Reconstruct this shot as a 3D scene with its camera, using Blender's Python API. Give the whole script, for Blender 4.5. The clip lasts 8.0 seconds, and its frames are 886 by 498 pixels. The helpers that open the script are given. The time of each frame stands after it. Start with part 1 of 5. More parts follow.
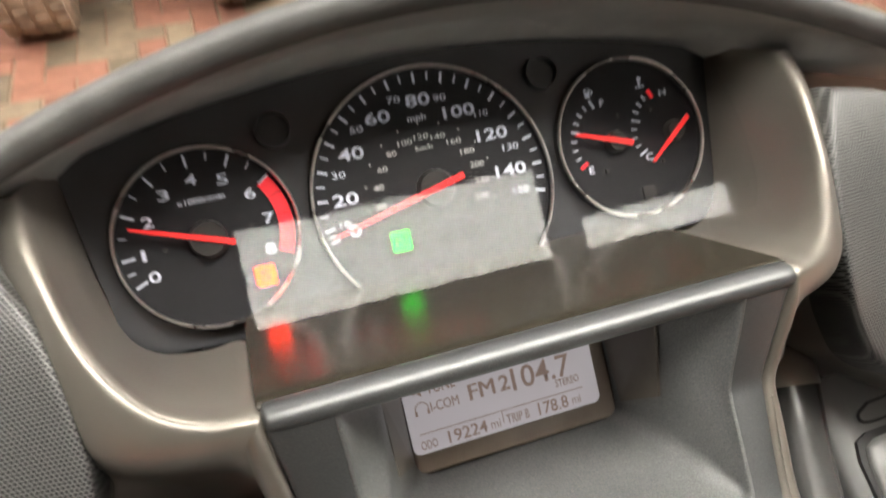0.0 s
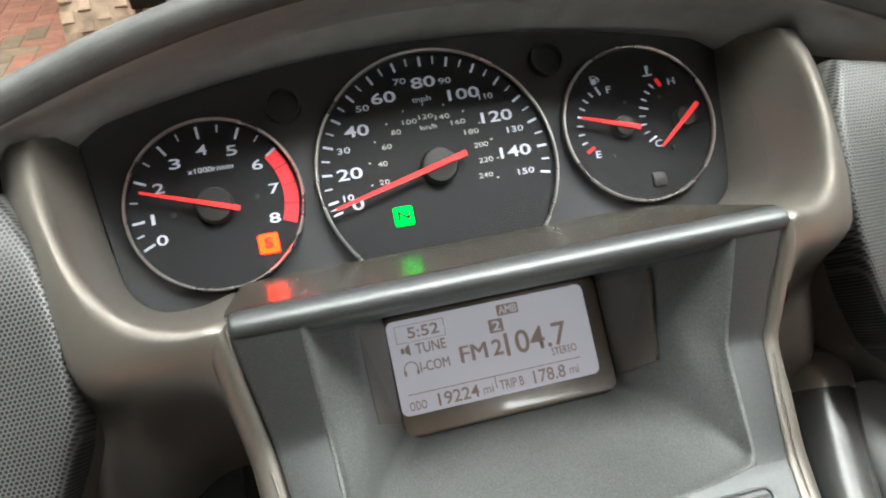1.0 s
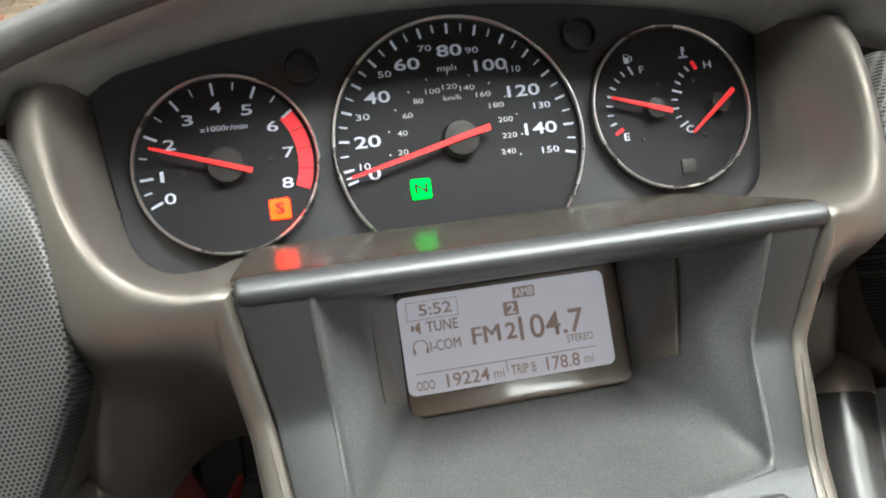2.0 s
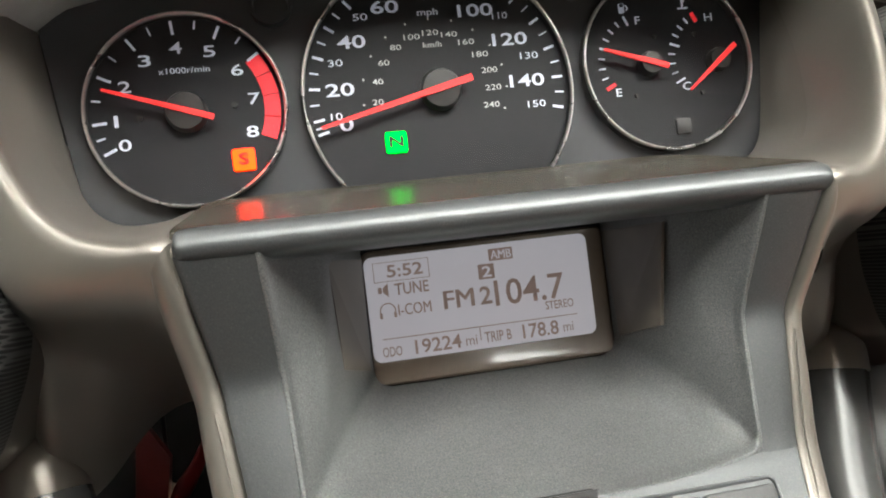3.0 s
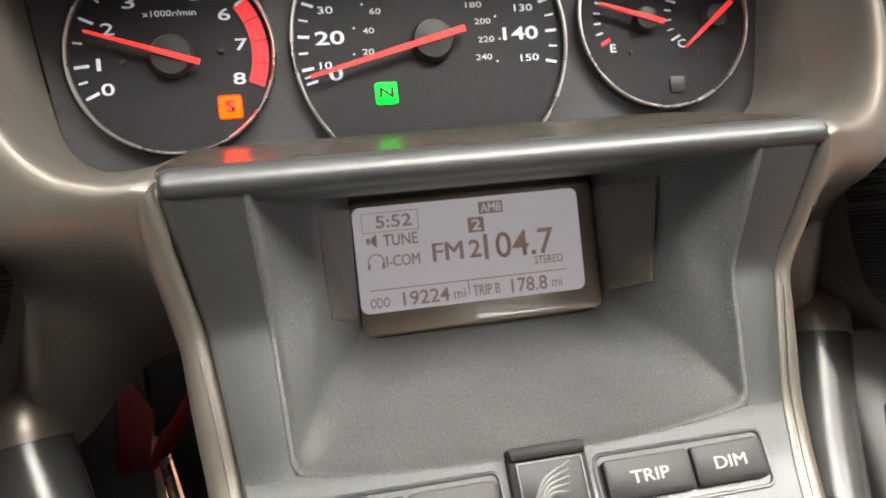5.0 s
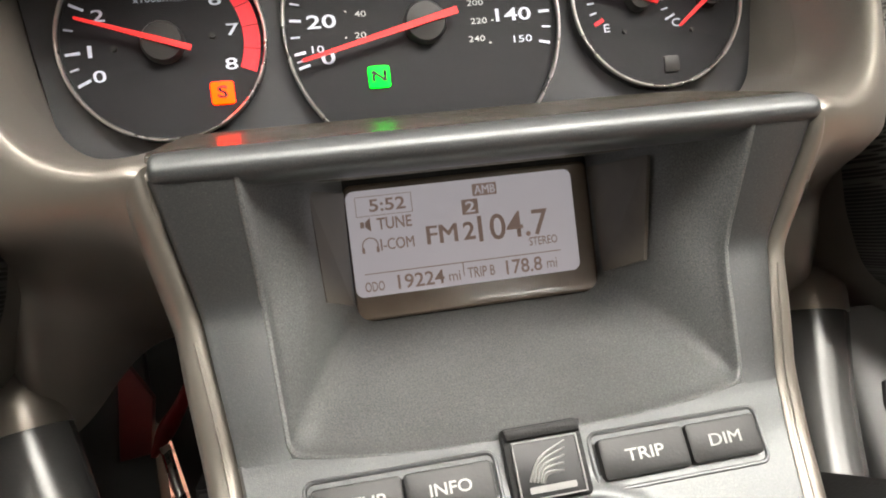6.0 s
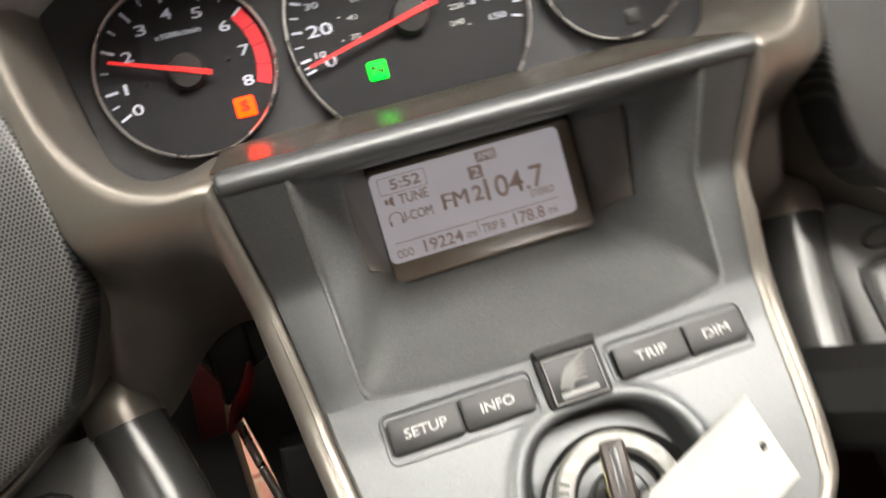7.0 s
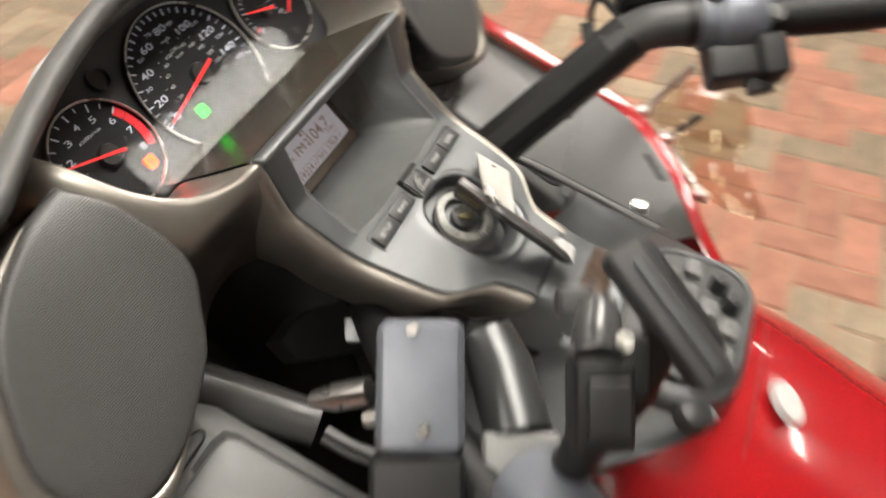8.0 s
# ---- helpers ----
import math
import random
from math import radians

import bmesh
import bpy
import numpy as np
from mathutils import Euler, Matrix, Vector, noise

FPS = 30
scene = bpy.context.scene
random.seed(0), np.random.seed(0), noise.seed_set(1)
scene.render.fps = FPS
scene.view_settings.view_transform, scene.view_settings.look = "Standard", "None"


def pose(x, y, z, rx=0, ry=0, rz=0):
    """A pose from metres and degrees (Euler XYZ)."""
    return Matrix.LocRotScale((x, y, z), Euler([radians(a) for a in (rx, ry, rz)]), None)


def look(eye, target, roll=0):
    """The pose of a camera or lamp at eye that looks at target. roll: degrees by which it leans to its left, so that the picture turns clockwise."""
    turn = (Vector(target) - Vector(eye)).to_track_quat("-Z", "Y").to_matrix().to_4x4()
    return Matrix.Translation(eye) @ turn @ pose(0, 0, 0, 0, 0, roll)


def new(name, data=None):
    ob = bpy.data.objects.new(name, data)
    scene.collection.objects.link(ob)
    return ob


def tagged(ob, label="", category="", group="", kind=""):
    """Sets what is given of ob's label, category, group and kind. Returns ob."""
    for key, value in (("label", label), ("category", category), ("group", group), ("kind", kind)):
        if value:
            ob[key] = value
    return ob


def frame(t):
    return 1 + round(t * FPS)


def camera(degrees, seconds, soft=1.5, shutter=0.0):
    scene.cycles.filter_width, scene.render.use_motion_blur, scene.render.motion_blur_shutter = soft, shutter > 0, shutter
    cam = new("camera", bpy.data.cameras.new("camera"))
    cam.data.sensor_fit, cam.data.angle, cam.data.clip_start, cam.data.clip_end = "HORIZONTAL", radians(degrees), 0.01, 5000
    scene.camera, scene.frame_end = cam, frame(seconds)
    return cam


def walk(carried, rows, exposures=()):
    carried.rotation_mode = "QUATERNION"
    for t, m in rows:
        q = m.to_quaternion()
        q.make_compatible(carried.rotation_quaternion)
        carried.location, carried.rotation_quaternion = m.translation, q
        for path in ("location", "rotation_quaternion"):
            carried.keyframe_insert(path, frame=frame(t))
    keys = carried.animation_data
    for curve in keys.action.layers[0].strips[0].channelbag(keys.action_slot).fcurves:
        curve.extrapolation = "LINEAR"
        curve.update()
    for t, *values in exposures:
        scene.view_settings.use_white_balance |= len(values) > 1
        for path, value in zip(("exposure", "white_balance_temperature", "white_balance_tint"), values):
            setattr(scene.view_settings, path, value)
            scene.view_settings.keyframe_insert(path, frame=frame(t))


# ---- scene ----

# The bike frame: x to the right, y into the dashboard, z up along the instrument face.
# It is leaned back by TAU, and its origin stands at the instruments' middle.
TAU, HIGH = 42.0, 1.06
BIKE = pose(0, 0, HIGH, -TAU, 0, 0)

cam = camera(60.9, 8.0, soft=1.9, shutter=0.5)
# seconds, eye in the bike frame, yaw to the left, pitch up, roll
ROWS = [
    (0, -0.1067, -0.4083, 0.0085, -14.31, -2.44, -12.73),
    (0.3, -0.1127, -0.4376, -0.0126, -14.11, 4.14, -14.37),
    (0.5, -0.1024, -0.4380, -0.0282, -12.95, 5.96, -13.97),
    (0.6, -0.0982, -0.4313, -0.0482, -12.42, 6.42, -13.92),
    (0.8, -0.0907, -0.4154, -0.0641, -11.60, 5.53, -13.51),
    (1, -0.0845, -0.4128, -0.0635, -10.67, 5.63, -11.92),
    (1.2, -0.0882, -0.4091, -0.0620, -10.66, 5.39, -10.56),
    (2.3, -0.0829, -0.3929, -0.0634, -9.64, 3.09, -8.15),
    (2.5, -0.0761, -0.3884, -0.0646, -9.37, 2.36, -8.16),
    (3, -0.0714, -0.3748, -0.0653, -9.65, 1.42, -6.96),
    (3.5, -0.0727, -0.3733, -0.0683, -9.80, 1.12, -5.89),
    (4, -0.0735, -0.3695, -0.0694, -10.07, 0.57, -5.49),
    (4.5, -0.0738, -0.3679, -0.0697, -10.18, 0.11, -5.40),
    (4.7, -0.0748, -0.3696, -0.0705, -10.59, -0.43, -5.54),
    (5.8, -0.0691, -0.3703, -0.0752, -10.03, -1.74, -6.62),
    (6, -0.0708, -0.3714, -0.0747, -10.33, -2.00, -6.73),
    (6.2, -0.0705, -0.3727, -0.0738, -10.11, -2.39, -6.79),
    (6.5, -0.0708, -0.3696, -0.0798, -9.79, -2.87, -7.71),
    (6.8, -0.0737, -0.3916, -0.0712, -6.92, -4.78, -12.22),
    (7, -0.0860, -0.4226, -0.0711, -9.33, -4.66, -15.76),
    (7.2, -0.1116, -0.4441, -0.0737, -14.38, -6.31, -20.92),
    (7.4, -0.1627, -0.4777, -0.0487, -21.31, -9.83, -27.41),
    (7.5, -0.2012, -0.4968, -0.0347, -25.26, -12.24, -30.08),
    (7.6, -0.2445, -0.5203, -0.0255, -28.53, -13.86, -32.60),
    (7.7, -0.2871, -0.5433, -0.0157, -31.73, -15.69, -34.99),
    (7.8, -0.3321, -0.5611, -0.0134, -35.12, -16.91, -37.28),
    (7.9, -0.3806, -0.5839, 0.0004, -37.77, -18.75, -39.81),
    (8, -0.4475, -0.5901, 0.0233, -41.94, -21.08, -41.52),
]


def carried_pose(x, y, z, yaw, pitch, roll):
    a, b = radians(yaw), radians(pitch)
    eye = Vector((x, y, z))
    ahead = Vector((-math.sin(a) * math.cos(b), math.cos(a) * math.cos(b), math.sin(b)))
    return BIKE @ look(eye, eye + ahead, roll)


walk(cam, [(t, carried_pose(*row)) for t, *row in ROWS], exposures=[
    (0.0, 0.0, 6500, 10), (0.5, 0.0, 6300, 8), (0.8, 0.07, 5950, 4), (2.5, 0.11, 5950, 4), (3.1, 0.0, 6250, 7), (3.7, 0.0, 6500, 10), (6.6, 0.0, 6500, 10), (7.0, -0.1, 6500, 10), (7.5, -0.14, 6550, 11), (8.0, -0.34, 6550, 11)])

# ---- world and light ----
LUMINAIRE = 33.5
world = bpy.data.worlds.new("hall")
scene.world = world
world.use_nodes = True
world.node_tree.nodes["Background"].inputs["Color"].default_value = (1.0, 0.97, 0.93, 1)
world.node_tree.nodes["Background"].inputs["Strength"].default_value = 0.02


# ---- materials ----
def material(name, color, rough=0.5, metal=0.0, spots=0.0, scale=60.0, bump=0.0, bump_scale=900.0, coat=0.0, emit=0.0, spec=0.5, dust=0.0, rand=0.0, sheen=0.0, fleck=0.0):
    """A paint or plastic with broad stains, fine grain, relief and a little dust."""
    m = bpy.data.materials.new(name)
    m.use_nodes = True
    nt = m.node_tree
    b = nt.nodes["Principled BSDF"]
    b.inputs["Metallic"].default_value = metal
    b.inputs["Coat Weight"].default_value = coat
    b.inputs["Coat Roughness"].default_value = 0.05
    b.inputs["Specular IOR Level"].default_value = spec
    b.inputs["Sheen Weight"].default_value = sheen
    b.inputs["Sheen Roughness"].default_value = 0.22
    b.inputs["Sheen Tint"].default_value = (0.9, 0.82, 0.68, 1)
    tc = nt.nodes.new("ShaderNodeTexCoord")
    big = nt.nodes.new("ShaderNodeTexNoise")
    big.inputs["Scale"].default_value = scale
    big.inputs["Detail"].default_value = 5
    nt.links.new(tc.outputs["Object"], big.inputs["Vector"])
    ramp = nt.nodes.new("ShaderNodeMapRange")
    ramp.inputs["From Min"].default_value, ramp.inputs["From Max"].default_value = 0.3, 0.7
    ramp.inputs["To Min"].default_value, ramp.inputs["To Max"].default_value = 1 - spots, 1 + spots
    nt.links.new(big.outputs["Fac"], ramp.inputs["Value"])
    mul = nt.nodes.new("ShaderNodeVectorMath")
    mul.operation = "SCALE"
    mul.inputs[0].default_value = color
    nt.links.new(ramp.outputs["Result"], mul.inputs["Scale"])
    last = mul.outputs["Vector"]
    if rand:
        info = nt.nodes.new("ShaderNodeObjectInfo")
        rr = nt.nodes.new("ShaderNodeMapRange")
        rr.inputs["To Min"].default_value, rr.inputs["To Max"].default_value = 1 - rand, 1 + rand
        geo, add, fr = nt.nodes.new("ShaderNodeNewGeometry"), nt.nodes.new("ShaderNodeMath"), nt.nodes.new("ShaderNodeMath")
        fr.operation = "FRACT"
        nt.links.new(info.outputs["Random"], add.inputs[0])
        nt.links.new(geo.outputs["Random Per Island"], add.inputs[1])
        nt.links.new(add.outputs[0], fr.inputs[0])
        nt.links.new(fr.outputs[0], rr.inputs["Value"])
        m2 = nt.nodes.new("ShaderNodeVectorMath")
        m2.operation = "SCALE"
        nt.links.new(last, m2.inputs[0])
        nt.links.new(rr.outputs["Result"], m2.inputs["Scale"])
        last = m2.outputs["Vector"]
    if fleck:
        fn, fr2, m3 = (nt.nodes.new("ShaderNode" + n) for n in ("TexNoise", "MapRange", "VectorMath"))
        fn.inputs["Scale"].default_value, fn.inputs["Detail"].default_value = 1900, 2
        nt.links.new(tc.outputs["Object"], fn.inputs["Vector"])
        fr2.inputs["From Min"].default_value, fr2.inputs["From Max"].default_value = 0.32, 0.68
        fr2.inputs["To Min"].default_value, fr2.inputs["To Max"].default_value = 1 - fleck, 1 + fleck
        nt.links.new(fn.outputs["Fac"], fr2.inputs["Value"])
        m3.operation = "SCALE"
        nt.links.new(last, m3.inputs[0])
        nt.links.new(fr2.outputs["Result"], m3.inputs["Scale"])
        last = m3.outputs["Vector"]
    fine = nt.nodes.new("ShaderNodeTexNoise")
    fine.inputs["Scale"].default_value = bump_scale
    fine.inputs["Detail"].default_value = 3
    nt.links.new(tc.outputs["Object"], fine.inputs["Vector"])
    if dust:
        dn = nt.nodes.new("ShaderNodeTexNoise")
        dn.inputs["Scale"].default_value = 1500
        dn.inputs["Detail"].default_value = 1
        nt.links.new(tc.outputs["Object"], dn.inputs["Vector"])
        dr = nt.nodes.new("ShaderNodeMapRange")
        dr.inputs["From Min"].default_value, dr.inputs["From Max"].default_value = (0.62, 0.78) if dust < 0.4 else (0.54, 0.72)
        dr.inputs["To Max"].default_value = dust
        nt.links.new(dn.outputs["Fac"], dr.inputs["Value"])
        mix = nt.nodes.new("ShaderNodeMix")
        mix.data_type = "RGBA"
        mix.inputs["B"].default_value = (0.48, 0.45, 0.38, 1)
        nt.links.new(dr.outputs["Result"], mix.inputs["Factor"])
        nt.links.new(last, mix.inputs["A"])
        last = mix.outputs["Result"]
    nt.links.new(last, b.inputs["Base Color"])
    rough_map = nt.nodes.new("ShaderNodeMapRange")
    rough_map.inputs["To Min"].default_value, rough_map.inputs["To Max"].default_value = rough * 0.85, min(1.0, rough * 1.15)
    nt.links.new(big.outputs["Fac"], rough_map.inputs["Value"])
    nt.links.new(rough_map.outputs["Result"], b.inputs["Roughness"])
    if bump:
        bn = nt.nodes.new("ShaderNodeBump")
        bn.inputs["Strength"].default_value = bump
        bn.inputs["Distance"].default_value = 0.0004
        nt.links.new(fine.outputs["Fac"], bn.inputs["Height"])
        nt.links.new(bn.outputs["Normal"], b.inputs["Normal"])
    if emit:
        nt.links.new(last, b.inputs["Emission Color"])
        b.inputs["Emission Strength"].default_value = emit
    return m


def clear(name, tint, ior=1.45, rough=0.0, film=0.0):
    """A thin clear pane: it lets light through and mirrors by its angle."""
    m = bpy.data.materials.new(name)
    m.use_nodes = True
    nt = m.node_tree
    nt.nodes.remove(nt.nodes["Principled BSDF"])
    tr, gl, mx, lw, pw, ma = (nt.nodes.new("ShaderNode" + n) for n in ("BsdfTransparent", "BsdfGlossy", "MixShader", "LayerWeight", "Math", "Math"))
    tr.inputs["Color"].default_value = (*tint, 1)
    gl.inputs["Roughness"].default_value = rough
    base = ((ior - 1) / (ior + 1)) ** 2
    lw.inputs["Blend"].default_value = 0.5
    pw.operation, ma.operation = "POWER", "MULTIPLY_ADD"
    pw.inputs[1].default_value = 5.0
    ma.inputs[1].default_value, ma.inputs[2].default_value = 1 - base, base
    nt.links.new(lw.outputs["Facing"], pw.inputs[0])
    nt.links.new(pw.outputs[0], ma.inputs[0])
    nt.links.new(ma.outputs[0], mx.inputs["Fac"])
    thin = tr.outputs["BSDF"]
    if film:
        df, haze = nt.nodes.new("ShaderNodeBsdfDiffuse"), nt.nodes.new("ShaderNodeMixShader")
        df.inputs["Color"].default_value = (0.5, 0.5, 0.5, 1)
        haze.inputs["Fac"].default_value = film
        nt.links.new(thin, haze.inputs[1])
        nt.links.new(df.outputs["BSDF"], haze.inputs[2])
        thin = haze.outputs["Shader"]
    nt.links.new(thin, mx.inputs[1])
    nt.links.new(gl.outputs["BSDF"], mx.inputs[2])
    nt.links.new(mx.outputs["Shader"], nt.nodes["Material Output"].inputs["Surface"])
    return m


BLACK = material("textured_black_plastic", (0.0065, 0.0065, 0.0065), 0.48, spots=0.15, bump=0.4, bump_scale=1100, dust=0.025, spec=0.25)
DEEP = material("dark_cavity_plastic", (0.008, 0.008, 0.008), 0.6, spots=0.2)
FACE = material("matt_dial_black", (0.011, 0.011, 0.013), 0.5, spots=0.08, bump=0.1, dust=0.02, spec=0.25)
PLATE = material("charcoal_cluster_plastic", (0.028, 0.029, 0.032), 0.42, spots=0.1, bump=0.25, bump_scale=1400, dust=0.03)
TAUPE = material("satin_taupe_paint", (0.242, 0.222, 0.194), 0.335, metal=0.66, spots=0.05, scale=25, bump=0.06, bump_scale=2500, dust=0.05)
GREY = material("gunmetal_fascia_paint", (0.108, 0.112, 0.114), 0.42, metal=0.72, spots=0.06, scale=20, bump=0.2, bump_scale=1800, dust=0.10, fleck=0.11)
CONSOLE = material("smooth_grey_console_plastic", (0.042, 0.044, 0.045), 0.42, metal=0.1, spots=0.08, scale=15, bump=0.3, bump_scale=1500, dust=0.05)
KEYTOP = material("grey_keytop", (0.10, 0.10, 0.097), 0.45, spots=0.1, bump=0.2, dust=0.04)
STRAP = material("glossy_dark_strap", (0.045, 0.045, 0.045), 0.24, spots=0.12, bump=0.15)
ENDCAP = material("bright_fob_end", (0.62, 0.62, 0.60), 0.3, metal=0.3, spots=0.06)
TRAY = material("dusty_gunmetal_tray", (0.168, 0.173, 0.172), 0.40, metal=0.57, spots=0.12, scale=22, bump=0.36, bump_scale=1600, dust=0.34, sheen=0.03, fleck=0.28)
HOOD = material("dusty_grained_black_hood", (0.078, 0.077, 0.074), 0.5, spots=0.15, bump=0.5, bump_scale=1100, dust=0.07, sheen=0.08)
# Paler than the charcoal plastic: light bounced under the hood is in the colour.
LINER = material("lightened_grained_liner", (0.33, 0.33, 0.32), 0.48, spots=0.12, bump=0.4, bump_scale=1100, dust=0.03)
BOWL = material("matt_dark_bowl", (0.014, 0.014, 0.014), 0.5, spots=0.1, bump=0.4, dust=0.05)
VISOR = material("dusty_dark_grey_visor", (0.021, 0.018, 0.013), 0.24, spots=0.12, scale=22, bump=0.10, bump_scale=1500, dust=0.17, sheen=0.30, spec=0.4, fleck=0.3)
PAD = material("grey_lid_plastic", (0.094, 0.094, 0.092), 0.42, spots=0.06, scale=15, bump=0.4, bump_scale=1200, dust=0.05)
# Darkened copy of the lid's grey; the handlebar's shade is in the colour.
APRON = material("shaded_grey_panel_plastic", (0.038, 0.038, 0.037), 0.42, spots=0.08, scale=15, bump=0.4, bump_scale=1200, dust=0.04)
RIDGE = material("glossy_dark_grey_ridge", (0.062, 0.062, 0.061), 0.23, metal=0.30, spots=0.08, scale=25, bump=0.15, bump_scale=1500, dust=0.04)
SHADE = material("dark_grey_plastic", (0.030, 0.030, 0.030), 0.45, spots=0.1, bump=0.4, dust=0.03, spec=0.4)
CHROME = material("polished_chrome", (0.8, 0.79, 0.77), 0.28, metal=1.0, spots=0.03)
SILVER = material("silver_paint", (0.17, 0.17, 0.165), 0.55, metal=0.2, spots=0.10)
BRASS = material("tarnished_brass", (0.13, 0.112, 0.055), 0.32, metal=0.9, spots=0.3, scale=120)
STEEL = material("brushed_steel", (0.45, 0.44, 0.42), 0.28, metal=1.0, spots=0.08)
GREYMETAL = material("silver_grey_casting", (0.105, 0.113, 0.130), 0.42, metal=0.3, spots=0.06, bump=0.3)
CASTING = material("dark_bare_casting", (0.06, 0.062, 0.062), 0.30, metal=0.6, spots=0.12, bump=0.3)
RED = material("gloss_red_paint", (0.31, 0.007, 0.010), 0.25, spots=0.04, scale=6, coat=1.0)
WHITE = material("white_dial_print", (0.55, 0.58, 0.68), 0.5, emit=0.18)
PALE = material("dim_dial_print", (0.5, 0.5, 0.5), 0.5, emit=0.08)
REDPRINT = material("red_dial_print", (0.75, 0.02, 0.03), 0.45, emit=0.45)
NEEDLE = material("red_needle", (0.85, 0.03, 0.03), 0.35, emit=0.5)
HUB = material("black_needle_hub", (0.025, 0.024, 0.023), 0.3, spots=0.1)
ORANGE = material("lit_orange_lamp", (1.0, 0.020, 0.0), 0.4, emit=13.0, spec=0.1)
GREEN = material("lit_green_lamp", (0.0, 0.55, 0.012), 0.4, emit=7.0, spec=0.1)
OFFRED = material("unlit_lamp", (0.012, 0.010, 0.010), 0.4)
LCD = material("backlit_display", (0.46, 0.437, 0.465), 0.35, spots=0.02, scale=30, emit=0.52)
INK = material("display_segments", (0.26, 0.18, 0.15), 0.4, emit=0.3)
BEZEL = material("glossy_brown_bezel", (0.165, 0.130, 0.102), 0.24, spots=0.1, coat=0.4)
FLANK = material("satin_dark_brown_flank", (0.140, 0.124, 0.104), 0.36, spots=0.12, spec=0.4)
GLOSSBLACK = material("gloss_black_plate", (0.010, 0.010, 0.011), 0.38, spots=0.05, spec=0.3)
KEYCAP = material("rubbery_button_black", (0.017, 0.017, 0.017), 0.38, spots=0.1, bump=0.2, dust=0.03, spec=0.3)
LEGEND = material("pale_button_print", (0.36, 0.36, 0.35), 0.5)
EMBLEM = material("dull_silver_emblem", (0.18, 0.18, 0.175), 0.45, metal=0.3, spots=0.1)
TAG = material("white_key_tag", (0.46, 0.455, 0.42), 0.5, spots=0.03, scale=80)
DIALRING = material("pale_worn_lock_ring", (0.25, 0.247, 0.232), 0.5, metal=0.2, spots=0.25, scale=220, bump=0.3, bump_scale=900)
KEYBROWN = material("dark_brown_key_plastic", (0.030, 0.022, 0.018), 0.35, spots=0.15, scale=90, bump=0.15)
SMOKE = clear("smoked_acrylic", (0.88, 0.82, 0.75), 1.45)
GLASS = clear("cover_glass", (0.97, 0.97, 0.97), 1.30)
# The film mixes half plain grey into the pane, which turns it milky.
SCREEN = clear("milky_windshield_acrylic", (0.82, 0.84, 0.88), 1.45, film=0.5)
BROWNGLASS = material("glossy_brown_window", (0.035, 0.020, 0.012), 0.22, spots=0.5, scale=90, spec=0.12)
INNERRED = material("dull_red_inner_panel", (0.17, 0.007, 0.007), 0.4, spots=0.2, scale=40)
DARKRED = material("dark_red_inner_panel", (0.085, 0.009, 0.007), 0.5, spots=0.3, scale=30)
MUDTYRE = material("mud_caked_rubber", (0.30, 0.22, 0.155), 0.85, spots=0.4, scale=18, bump=0.6, bump_scale=120)
REFLECTOR = material("red_reflector", (0.75, 0.015, 0.01), 0.2, spots=0.1, coat=1.0)
TYRE = material("dusty_tyre_rubber", (0.05, 0.042, 0.034), 0.8, spots=0.3, scale=30, bump=0.5)
MUD = material("muddy_metal", (0.34, 0.24, 0.16), 0.7, spots=0.4, scale=30)
BLUEEDGE = material("blue_edge_acrylic", (0.24, 0.30, 0.46), 0.25, spots=0.05)
GREENPAINT = material("bright_green_paint", (0.05, 0.5, 0.06), 0.35, spots=0.05)
DARKWALL = material("dark_backdrop_paint", (0.06, 0.06, 0.06), 0.8, spots=0.08, scale=2)
WALLPAINT = material("grey_wall_paint", (0.14, 0.138, 0.134), 0.8, spots=0.05, scale=2)
CEILPAINT = material("pale_grey_ceiling_paint", (0.36, 0.36, 0.35), 0.9, spots=0.03, scale=2)
MORTAR = material("sandy_joint", (0.26, 0.17, 0.115), 0.95, spots=0.25, scale=12)
BRICKRED = material("red_paver", (0.315, 0.145, 0.097), 0.75, spots=0.20, scale=14, bump=0.6, bump_scale=200, rand=0.22)
BRICKTAN = material("tan_paver", (0.235, 0.180, 0.122), 0.75, spots=0.20, scale=14, bump=0.6, bump_scale=200, rand=0.22)

LAMP = bpy.data.materials.new("glowing_diffuser")
LAMP.use_nodes = True
LAMP.node_tree.nodes["Principled BSDF"].inputs["Emission Color"].default_value = (1.0, 0.955, 0.875, 1)
LAMP.node_tree.nodes["Principled BSDF"].inputs["Emission Strength"].default_value = LUMINAIRE

GRILLE = bpy.data.materials.new("perforated_black_mesh")
GRILLE.use_nodes = True
_n = GRILLE.node_tree
_b = _n.nodes["Principled BSDF"]
_b.inputs["Roughness"].default_value = 0.45
_t = _n.nodes.new("ShaderNodeTexCoord")
_sep = _n.nodes.new("ShaderNodeSeparateXYZ")
_n.links.new(_t.outputs["Object"], _sep.inputs[0])
PITCH = 0.0021


def _node(op, *ins):
    m = _n.nodes.new("ShaderNodeMath")
    m.operation = op
    for i, v in enumerate(ins):
        if isinstance(v, (int, float)):
            m.inputs[i].default_value = v
        else:
            _n.links.new(v, m.inputs[i])
    return m.outputs[0]


